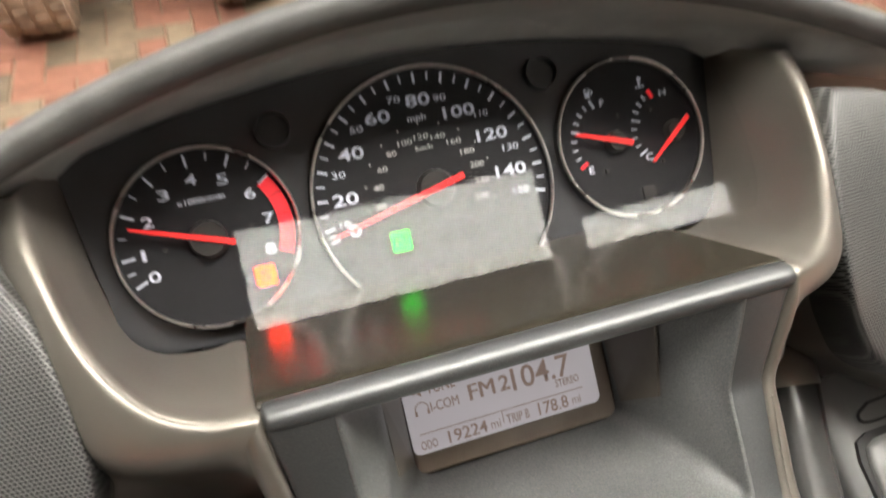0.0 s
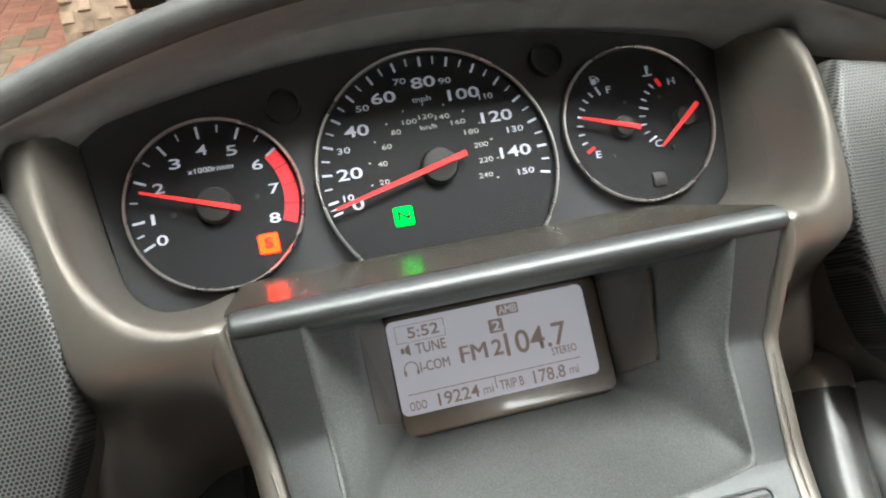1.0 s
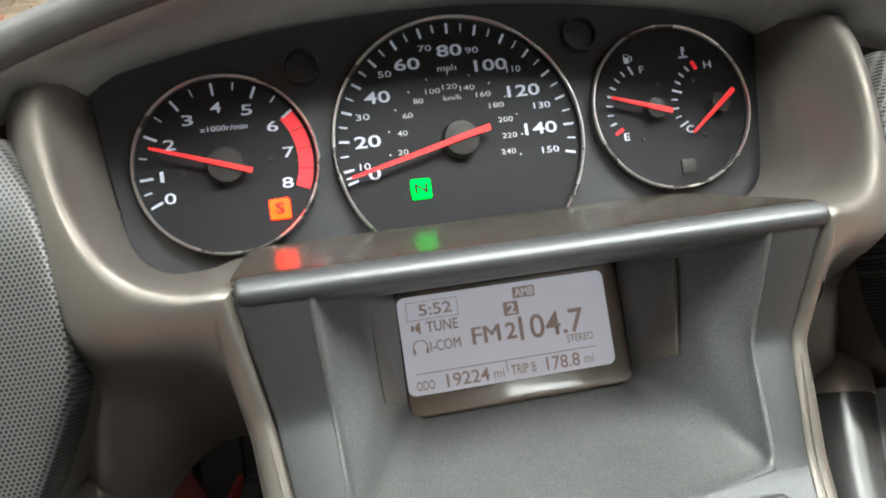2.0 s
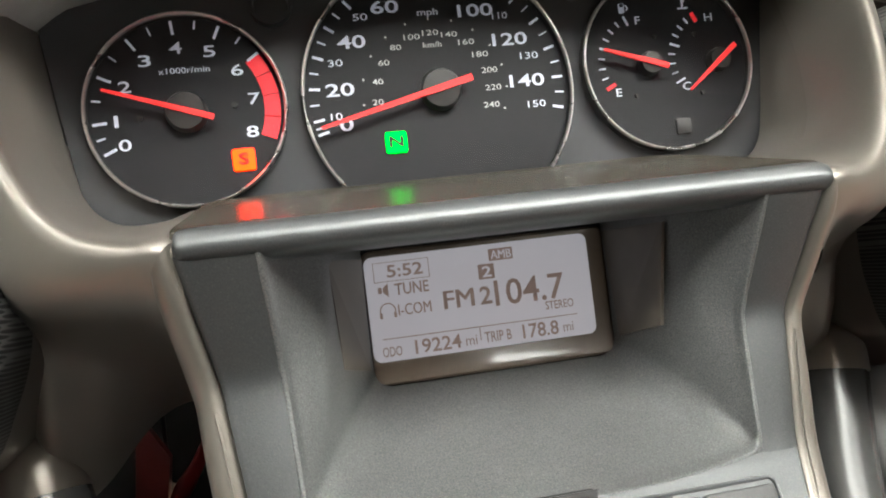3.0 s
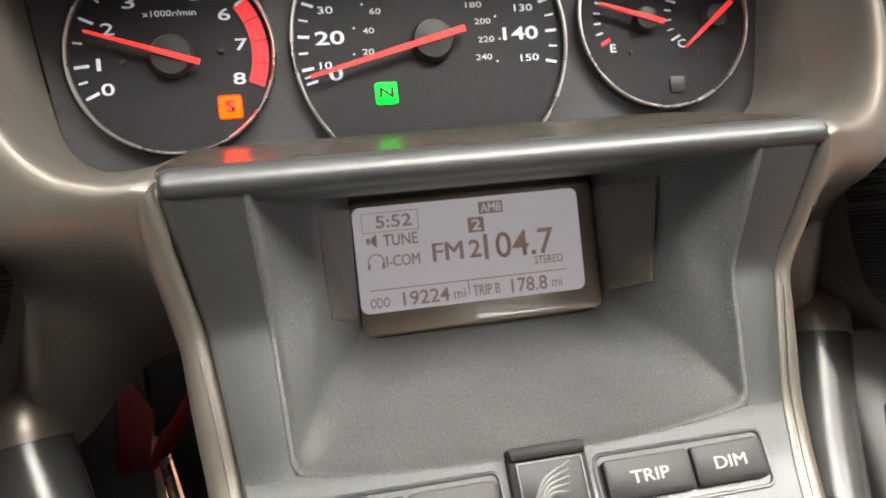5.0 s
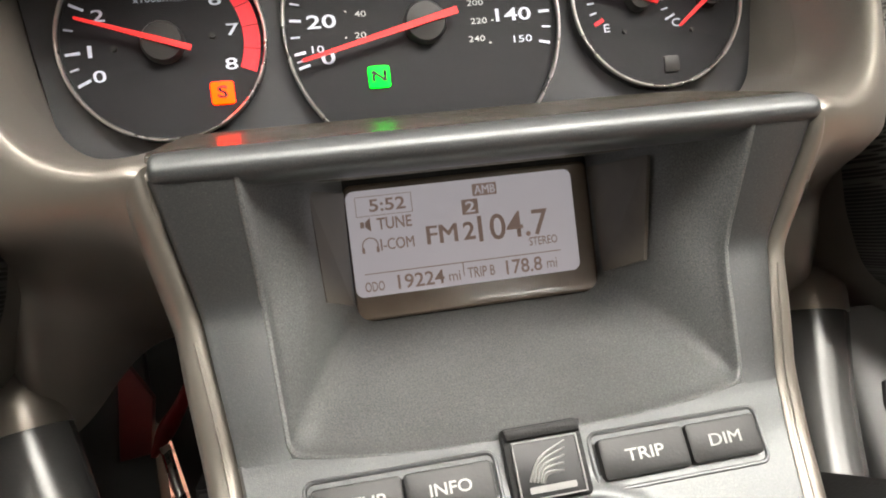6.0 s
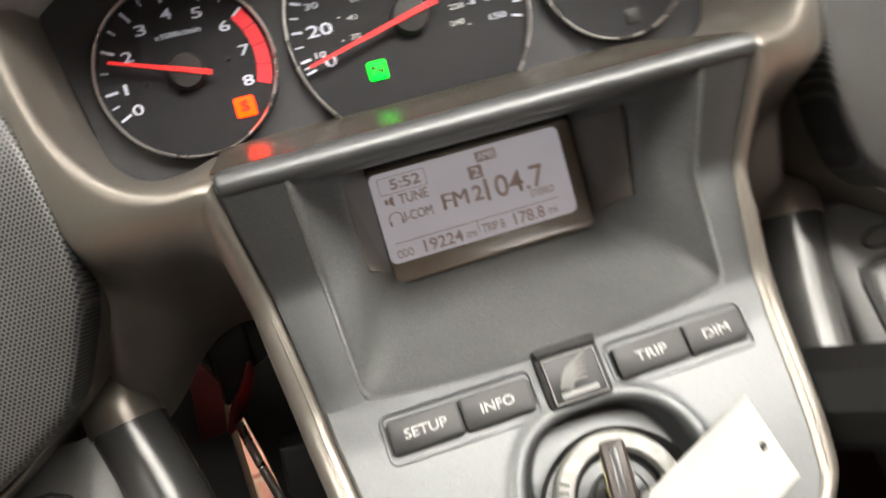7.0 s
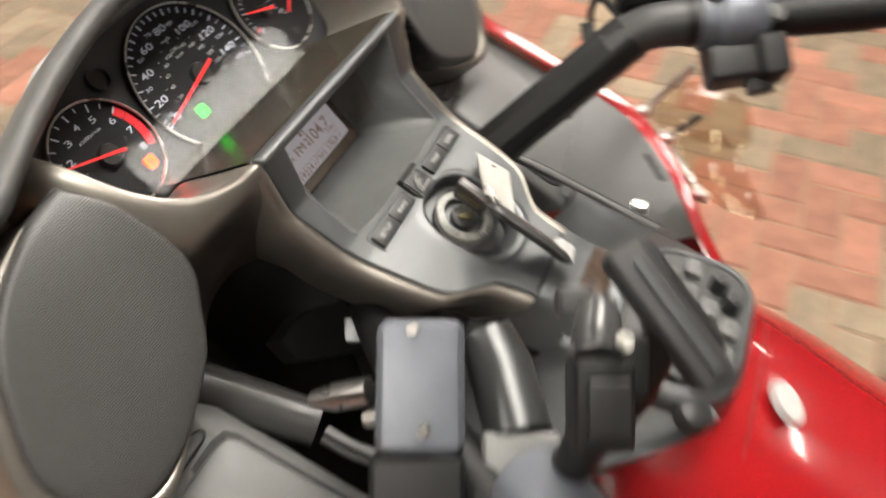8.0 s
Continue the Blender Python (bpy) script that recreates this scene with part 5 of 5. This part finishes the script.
part("master_cylinder", tube([(-0.142, -0.222, -0.234), (-0.160, -0.232, -0.250), (-0.198, -0.246, -0.276)], [0.021, 0.023, 0.023], 28), CASTING, left_bar, "dark grey cylinder body")
part("lever_bracket", turned_box((-0.207, -0.244, -0.283), (0.024, -0.038, -0.037), (0.06, -0.005, 0.056), (0.052, 0.035, 0.030), 0.006), SILVER, left_bar, "silver-grey bracket")
# the switch pod that stands nearest to the rider
R, U = (0.398, -0.678, -0.619), (0.673, -0.243, 0.699)
part("pod_neck", tube([(-0.243, -0.368, -0.212), (-0.238, -0.320, -0.255), (-0.222, -0.262, -0.292)], [0.011, 0.011, 0.012], 20), BLACK, left_bar)
part("switch_box", turned_box((-0.2425, -0.3729, -0.2035), R, U, (0.029, 0.030, 0.044), 0.005), BLACK, left_bar, "black switch box")
part("box_face", turned_box((-0.2520, -0.3850, -0.1985), R, U, (0.020, 0.006, 0.026), 0.002), KEYCAP, left_bar)
part("turn_switch", tube([(-0.2065, -0.3790, -0.1745), (-0.2130, -0.3798, -0.1770), (-0.2270, -0.3811, -0.1820), (-0.2310, -0.3814, -0.1835)], [0.0095, 0.0115, 0.0120, 0.0105], 24), STRAP, left_bar, "glossy black turn switch")
part("switch_ring", tube([(-0.2235, -0.3808, -0.1806), (-0.2255, -0.3810, -0.1813)], 0.0126, 24), KEYCAP, left_bar)
part("switch_cap", turned_box((-0.2002, -0.3625, -0.1745), R, U, (0.018, 0.020, 0.016), 0.005), SHADE, left_bar, "dark grey switch cap")
part("lamp_button", tube([(-0.2280, -0.3965, -0.1805), (-0.2323, -0.4016, -0.1783), (-0.2340, -0.4036, -0.1773)], [0.0036, 0.0036, 0.0026], 16), TAG, left_bar, "pale button")
part("switch_stalk", turned_box((-0.2255, -0.3900, -0.1990), R, U, (0.012, 0.020, 0.030), 0.004), BLACK, left_bar)
way = Vector((-0.2028, -0.4041, -0.2404)) - Vector((-0.1700, -0.3814, -0.1753))
mid = Vector((-0.1864, -0.3928, -0.2079))
part("switch_cover", turned_box(mid, way, R, (0.084, 0.022, 0.021), 0.006), SHADE, left_bar, "long dark switch cover")
part("cover_ridge", turned_box(mid + Vector((-0.005, -0.009, 0.003)), way, R, (0.066, 0.006, 0.006), 0.002), CONSOLE, left_bar, "raised ridge of the cover")
part("cover_base", turned_box(mid + Vector((0.016, 0.004, -0.006)), way, R, (0.070, 0.018, 0.020), 0.006), KEYCAP, left_bar)
part("cover_foot", tube([(-0.190, -0.390, -0.215), (-0.205, -0.360, -0.240), (-0.225, -0.300, -0.275)], 0.011, 16), BLACK, left_bar)
part("under_box", turned_box((-0.258, -0.205, -0.250), (0.024, -0.038, -0.037), (0.06, -0.005, 0.056), (0.06, 0.045, 0.05), 0.008), BLACK, left_bar)
part("clutch_lever", tube(spline([(-0.240, -0.282, -0.262), (-0.272, -0.315, -0.285), (-0.32, -0.345, -0.33)], 4), [0.026, 0.027, 0.028, 0.029, 0.03, 0.03, 0.03, 0.03, 0.03], 24), GREYMETAL, left_bar, "broad silver-grey lever end")
part("hose_union", tube([(-0.218, -0.122, -0.190), (-0.214, -0.140, -0.196), (-0.206, -0.166, -0.204)], [0.006, 0.010, 0.010], 18), STEEL, left_bar, "bright steel hose union")
part("banjo_bolt", tube([(-0.214, -0.148, -0.222), (-0.208, -0.165, -0.226)], 0.007, 6), STEEL, left_bar, "steel bolt")

# hoses and brackets in the dark middle
part("hose_bracket", prism([(-0.136, -0.188), (-0.138, -0.214), (-0.125, -0.229), (-0.080, -0.268), (-0.055, -0.262), (-0.060, -0.215), (-0.100, -0.190)], 0.002, 0.030, 0.004, 3), BLACK, left_bar, "dark metal bracket with turned edges")
part("hose_clip", turned_box((-0.076, 0.000, -0.243), (0.024, -0.038, -0.037), (0.06, -0.005, 0.056), (0.018, 0.010, 0.026), 0.003), CASTING, left_bar, "dull metal clip")
part("bracket_bolt", tube([(-0.073, -0.001, -0.257), (-0.076, -0.010, -0.255)], 0.006, 6), STEEL, left_bar, "steel bolt")

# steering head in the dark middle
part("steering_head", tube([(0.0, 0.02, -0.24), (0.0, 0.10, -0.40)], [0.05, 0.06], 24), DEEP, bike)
# Near-black sheets added behind the dashboard, standing in for the shade in its gaps.
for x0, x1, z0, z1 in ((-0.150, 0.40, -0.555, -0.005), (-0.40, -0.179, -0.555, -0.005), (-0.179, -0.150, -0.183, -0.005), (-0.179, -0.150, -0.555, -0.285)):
    part("dark_backing", box(((x0 + x1) / 2, 0.15, (z0 + z1) / 2), (x1 - x0 - 0.001, 0.03, z1 - z0 - 0.001), 0.004), DEEP, bike)
part("inner_cowl", tube(spline([(-0.150, 0.112, -0.152), (-0.156, 0.111, -0.166), (-0.166, 0.110, -0.180), (-0.176, 0.110, -0.196)], 4), [0.002, 0.003, 0.004, 0.0045, 0.005, 0.0055, 0.006, 0.007, 0.007, 0.0065, 0.005, 0.004, 0.002], 14, True, 0.4), INNERRED, bike, "dull red inner bracket")
part("inner_stay", tube(spline([(-0.169, 0.110, -0.190), (-0.1640, 0.110, -0.2195), (-0.1540, 0.110, -0.265)], 5), 0.0032, 12), STEEL, bike, "curved steel stay")
part("inner_red_panel", prism([(-0.193, -0.131), (-0.175, -0.163), (-0.180, -0.198), (-0.200, -0.200)], 0.126, 0.134, 0.002), DARKRED, bike, "dull red panel deep inside")
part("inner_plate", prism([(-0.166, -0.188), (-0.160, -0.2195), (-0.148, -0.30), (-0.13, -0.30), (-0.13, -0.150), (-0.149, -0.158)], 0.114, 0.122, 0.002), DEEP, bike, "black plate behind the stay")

# windshield, its mount and the wind deflectors
rows = []
for k in range(17):
    u = k / 16
    x = -0.153 + 0.44 * u
    rows.append([road(x + (u - 0.5) * 0.16 * q, 0.412 - 0.020 * u - 0.6 * (x - 0.05) ** 2 * u - 0.30 * q, 0.017 + 0.045 * u + 0.50 * q) for q in np.linspace(0, 1, 7)])
screen = tagged(empty("windshield", bike), "clear windshield with a bluish rolled edge")
edge = [row[0] for row in rows[::-1]] + rows[0][1:]
ob = part("pane", grid(rows), SCREEN, screen, "clear acrylic pane", auto=0)
ob.visible_shadow = False
part("rolled_edge", tube(edge, 0.0075, 12), BLUEEDGE, screen, "blue-tinted rolled edge")
mount = empty("screen_mount", bike)
part("ribbed_block", turned_box((-0.199, 0.228, 0.327), (1, 0, 0), (0, 0.45, 0.9), (0.058, 0.040, 0.030), 0.003), SHADE, mount, "grey block with black ribs")
for h in (-0.010, -0.004, 0.002):
    part("rib", turned_box((-0.199, 0.2065 + 0.2 * h, 0.327 + h), (1, 0, 0), (0, 0.45, 0.9), (0.057, 0.006, 0.003), 0.001), DEEP, mount)
part("clamp", turned_box((-0.175, 0.262, 0.292), (1, 0, 0), (0, 0.45, 0.9), (0.032, 0.035, 0.030), 0.003), DEEP, mount, "black clamp")


def deflector(s):
    g = tagged(empty("wind_deflector", bike), "smoked clear wind deflector lenses on chrome stays")
    upper = [(0.381, -0.136, -0.361), (0.390, -0.170, -0.352), (0.394, -0.205, -0.358), (0.388, -0.247, -0.405), (0.370, -0.245, -0.435), (0.356, -0.230, -0.450), (0.362, -0.185, -0.425), (0.370, -0.150, -0.395)]
    lower = [(0.368, -0.153, -0.407), (0.376, -0.180, -0.415), (0.378, -0.208, -0.434), (0.352, -0.216, -0.490), (0.322, -0.219, -0.533), (0.322, -0.190, -0.515), (0.331, -0.165, -0.480), (0.350, -0.155, -0.440)]
    for name, pts in (("upper_lens", upper), ("lower_lens", lower)):
        loop = spline([*pts, pts[0]], 4)[:-1]
        mid = sum(loop, Vector()) / len(loop)
        n = (loop[0] - mid).cross(loop[len(loop) // 3] - mid).normalized() * 0.0012
        bm = grid([[mid + (p - mid) * 0.02 + n for p in loop], [p * 1 + n for p in loop], [p - n for p in loop], [mid + (p - mid) * 0.02 - n for p in loop]], True)
        if s < 0:
            bmesh.ops.scale(bm, vec=(-1, 1, 1), verts=bm.verts)
        ob = part(name, bm, SMOKE, g, "smoked clear lens", auto=0)
        ob.visible_shadow = False
    for name, line, r, m in (("stay", [(0.378, -0.128, -0.362), (0.392, -0.175, -0.352), (0.396, -0.215, -0.340)], 0.0042, CHROME), ("stay", [(0.364, -0.140, -0.400), (0.352, -0.152, -0.440), (0.331, -0.163, -0.482)], 0.0045, CHROME), ("mount", [(0.381, -0.128, -0.358), (0.379, -0.142, -0.366)], 0.0085, CHROME), ("mount", [(0.370, -0.140, -0.400), (0.366, -0.154, -0.408)], 0.0085, CHROME), ("mount", [(0.333, -0.155, -0.476), (0.329, -0.168, -0.484)], 0.0085, CHROME), ("catch", [(0.372, -0.160, -0.404), (0.381, -0.195, -0.398)], 0.0045, SHADE)):
        bm = tube(spline(line, 4), r, 14)
        if s < 0:
            bmesh.ops.scale(bm, vec=(-1, 1, 1), verts=bm.verts)
        part(name, bm, m, g)


deflector(1)
deflector(-1)

# ---- vehicles parked further off ----
def wheel_of(parent, center, r, w, knobs, mat, turn=0.0):
    """A wheel whose axle lies along x before its turn: tread, knobs, rim."""
    m = Matrix.Translation(center) @ Matrix.Rotation(radians(turn), 4, "Z")
    g = empty("wheel", parent, m)
    prof = [(-0.42, 0.62), (-0.50, 0.80), (-0.46, 0.93), (-0.30, 0.985), (0.0, 1.0), (0.30, 0.985), (0.46, 0.93), (0.50, 0.80), (0.42, 0.62)]
    rows = [[(w * a, r * q * math.cos(t), r * q * math.sin(t)) for a, q in prof] for t in (2 * math.pi * k / 48 for k in range(49))]
    part("tyre", grid(rows), mat, g, "dusty tyre", auto=0)
    bm = bmesh.new()
    for k in range(knobs):
        t = 2 * math.pi * k / knobs
        for j, a in enumerate((-0.36, -0.12, 0.12, 0.36)):
            b = bmesh.ops.create_cube(bm, size=1)
            tt = t + (math.pi / knobs if j % 2 else 0)
            q = r * (0.985 if abs(a) > 0.3 else 1.0)
            bmesh.ops.scale(bm, vec=(w * 0.17, 3.4 * r / knobs, 0.022), verts=b["verts"])
            bmesh.ops.transform(bm, matrix=Matrix.Rotation(tt, 4, "X") @ Matrix.Translation((w * a, 0, q)), verts=b["verts"])
    part("tread", bm, mat, g, "blocky tread", smooth=False)
    rows = [[(w * a, r * q * math.cos(t), r * q * math.sin(t)) for a, q in ((-0.40, 0.64), (-0.30, 0.58), (-0.22, 0.30), (-0.30, 0.10), (-0.30, 0.0))] for t in (2 * math.pi * k / 32 for k in range(33))]
    part("rim", grid(rows), MUD, g, auto=0)
    return g


def quad_bike(x, y, turn):
    g = tagged(empty("quad_bike", None, pose(x, y, 0, 0, 0, turn)), "muddy all-terrain vehicle with fat knobbly tyres on pavers", "quad bike")
    for wx, wy in ((-0.02, 0.0), (0.72, 0.05), (-0.02, 1.25), (0.72, 1.25)):
        wheel_of(g, (wx, wy, 0.31), 0.30, 0.25, 26, MUDTYRE)
    part("axle", tube([(0.10, 0.02, 0.31), (0.62, 0.03, 0.31)], 0.04, 16), MUD, g, "muddy axle")
    part("brake_drum", tube([(0.20, 0.02, 0.30), (0.32, 0.02, 0.30)], [0.13, 0.11], 24), MUD, g, "mud-caked brake drum")
    part("swing_arm", tube(spline([(0.26, 0.0, 0.30), (0.30, 0.30, 0.36), (0.34, 0.60, 0.42)], 4), 0.05, 12), MUD, g)
    part("fender", turned_box((0.02, 0.02, 0.70), (1, 0, 0), (0, 0.1, 1), (0.34, 0.52, 0.05), 0.02), BLACK, g, "black plastic fender")
    part("fender", turned_box((0.68, 0.02, 0.70), (1, 0, 0), (0, 0.1, 1), (0.34, 0.52, 0.05), 0.02), BLACK, g, "black plastic fender")
    part("side_panel", turned_box((-0.08, -0.03, 0.80), (1, 0, 0), (0, 0.1, 1), (0.26, 0.40, 0.05), 0.02), SILVER, g, "pale plastic panel")
    part("body", turned_box((0.35, 0.65, 0.66), (1, 0, 0), (0, 0, 1), (0.34, 1.20, 0.34), 0.08), BLACK, g)
    part("reflector", turned_box((-0.16, -0.285, 0.30), (1, 0, 0), (0, 0, 1), (0.10, 0.02, 0.042), 0.006), REFLECTOR, g, "red rear reflector")
    part("reflector_stay", tube([(-0.16, -0.276, 0.30), (-0.165, -0.10, 0.31), (-0.165, 0.0, 0.31), (-0.10, 0.0, 0.31)], 0.012, 10), MUD, g)


def parked_bike(x, y, turn, paint, label):
    g = tagged(empty("parked_motorcycle", None, pose(x, y, 0, 0, 0, turn)), label, "motorcycle")
    for wy in (0.0, 1.35):
        wheel_of(g, (0.0, wy, 0.32), 0.31, 0.11, 34, TYRE)
    part("tank", turned_box((0, 0.55, 0.82), (1, 0, 0), (0, 0, 1), (0.26, 0.50, 0.22), 0.08), paint, g, "glossy painted tank")
    part("seat", turned_box((0, 1.02, 0.82), (1, 0, 0), (0, 0, 1), (0.24, 0.60, 0.10), 0.04), BLACK, g)
    part("front_fender", turned_box((0, 0.0, 0.68), (1, 0, 0), (0, 0, 1), (0.13, 0.52, 0.04), 0.018), paint, g)
    part("engine", turned_box((0, 0.62, 0.45), (1, 0, 0), (0, 0, 1), (0.32, 0.50, 0.36), 0.06), DEEP, g)
    part("fairing", turned_box((0, 0.28, 0.62), (1, 0, 0), (0, 0.3, 1), (0.34, 0.26, 0.36), 0.07), paint, g)
    part("belly_panel", turned_box((0, 0.55, 0.24), (1, 0, 0), (0, 0, 1), (0.30, 0.62, 0.20), 0.06), paint, g)
    part("swing_arm", tube([(0.0, 0.75, 0.36), (0.0, 1.35, 0.32)], 0.045, 12), STEEL, g)
    for s in (-1, 1):
        part("fork", tube([(s * 0.09, 0.0, 0.32), (s * 0.09, 0.22, 1.0)], 0.024, 12), STEEL, g)
    part("handlebar", tube([(-0.38, 0.30, 1.05), (0.0, 0.22, 1.02), (0.38, 0.30, 1.05)], 0.016, 12), BLACK, g)


quad_bike(-0.60, 2.74, 0)
parked_bike(2.62, 2.85, -62, GREENPAINT, "green motorcycle parked ahead on the pavers")
parked_bike(2.62, 1.62, -70, RED, "red motorcycle parked on the pavers")

# ---- key and tag ----
key = tagged(empty("ignition_key", None, BIKE), "ignition key with dark brown head standing in lock", "key")
part("key_blade", box((0.0005, -0.152, -0.2035), (0.0022, 0.03, 0.008), 0.0004), STEEL, key)
rot = Euler((radians(-28), 0, radians(-18))).to_matrix()
head = Vector((-0.0050, -0.170, -0.1925))
part("key_head", box(head, (0.0095, 0.026, 0.031), 0.0028, 3, rot), KEYBROWN, key, "dark brown plastic key head")
part("key_slot", box(head + rot @ Vector((-0.0046, 0.0, 0.0)), (0.0012, 0.0075, 0.022), 0.0005, 2, rot), BRASS, key, "brass-coloured slot in the key head")
part("key_edge", box(head + rot @ Vector((0.0, -0.0128, 0.0)), (0.0030, 0.0012, 0.025), 0.0005, 2, rot), STRAP, key)
part("split_ring", moved(torus_arc(0, 0, 0.011, 0.0009, 0), Matrix.Translation((-0.008, -0.188, -0.199)) @ Euler((0.4, 0.3, 1.1)).to_matrix().to_4x4()), CHROME, key, "thin steel split ring")
fob = tagged(empty("key_fob", None, BIKE), "dark grey leather key fob with a silver end", "key fob")
axis = spline([(-0.020, -0.194, -0.200), (-0.015, -0.199, -0.225), (-0.008, -0.203, -0.255), (-0.001, -0.204, -0.283)], 5)
bm = tube(axis, [0.011] + [0.0165] * (len(axis) - 2) + [0.013], 20, True, 0.35)
part("strap", bm, STRAP, fob, "dark glossy strap")
part("end_cap", box((-0.001, -0.2085, -0.276), (0.017, 0.007, 0.020), 0.0025, 2, Euler((radians(-10), radians(-14), 0)).to_matrix()), ENDCAP, fob, "silver end plate")
tag = tagged(empty("key_tag", None, BIKE), "blank white plastic key tag with two small holes", "key tag")
A, B, C, D = (Vector(p) for p in ((0.062, -0.147, -0.186), (0.072, -0.154, -0.221), (0.001, -0.186, -0.232), (-0.008, -0.186, -0.193)))
bm = bmesh.new()
n = (B - A).cross(D - A).normalized()
n = n if n.y < 0 else -n
quads = [[bm.verts.new(p + n * h) for p in (A, B, C, D)] for h in (0.0006, -0.0006)]
bm.faces.new(quads[0])
bm.faces.new(quads[1][::-1])
for i in range(4):
    bm.faces.new((quads[0][i], quads[1][i], quads[1][(i + 1) % 4], quads[0][(i + 1) % 4]))
part("tag_sheet", bm, TAG, tag, smooth=False)
for u, v in ((0.10, 0.5), (0.90, 0.5)):
    p = A.lerp(D, u).lerp(B.lerp(C, u), v)
    part("tag_hole", tube([p + n * 0.0011, p - n * 0.0011], 0.0017, 12), DEEP, tag)

# ---- pavers ----
PW, PL = 0.105, 0.21


def paver_mesh():
    bm = bmesh.new()
    bmesh.ops.create_cube(bm, size=1)
    bmesh.ops.scale(bm, vec=(PL - 0.008, PW - 0.008, 0.05), verts=bm.verts)
    bmesh.ops.translate(bm, vec=(0, 0, -0.025), verts=bm.verts)
    top = [e for e in bm.edges if all(v.co.z > -0.01 for v in e.verts)]
    bmesh.ops.bevel(bm, geom=top, offset=0.006, segments=1, affect="EDGES")
    return bm


def paver_places(lim):
    """Herringbone: pairs of pavers at right angles, stepping down the diagonal."""
    out = []
    w = PW
    n = int(lim / w) + 4
    for i in range(-n, n):
        for j in range(-n, n):
            k = (i - j) % 4
            if k == 0:
                out.append(((i + 1.0) * w, (j + 0.5) * w, 0))
            elif k == 3:
                out.append(((i + 0.5) * w, (j + 1.0) * w, 90))
    return [p for p in out if abs(p[0]) < lim and abs(p[1]) < lim]


rnd = random.Random(4)
near, far = [], []
for x, y, a in paver_places(6.85):
    r = math.hypot(x - 0.75, y - 0.25)
    (near if r < 1.15 and len(near) < 300 else far).append((x, y, a))
shared = []
for mat in (BRICKRED, BRICKTAN):
    me = mesh_of(paver_mesh(), False)
    me.materials.append(mat)
    shared.append(me)
for x, y, a in near:
    ob = new("paver", shared[0 if rnd.random() < 0.55 else 1])
    ob.parent = floor
    ob.matrix_basis = pose(x, y, rnd.uniform(-0.0015, 0.0015), 0, 0, a)
base = paver_mesh()
bv = [v.co.copy() for v in base.verts]
bf = [[v.index for v in f.verts] for f in base.faces]
base.free()
for mat in (BRICKRED, BRICKTAN):
    verts, faces = [], []
    pick = random.Random(9)
    for x, y, a in far:
        if (pick.random() < 0.55) != (mat is BRICKRED):
            continue
        m = pose(x, y, 0, 0, 0, a)
        o = len(verts)
        verts += [m @ v for v in bv]
        faces += [[o + i for i in f] for f in bf]
    me = bpy.data.meshes.new("pavers")
    me.from_pydata(verts, [], faces)
    me.materials.append(mat)
    ob = new("pavers", me)
    ob.parent = floor
    tagged(ob, "red and tan pavers further off" if mat is BRICKRED else "tan pavers further off", "", "", "stuff")
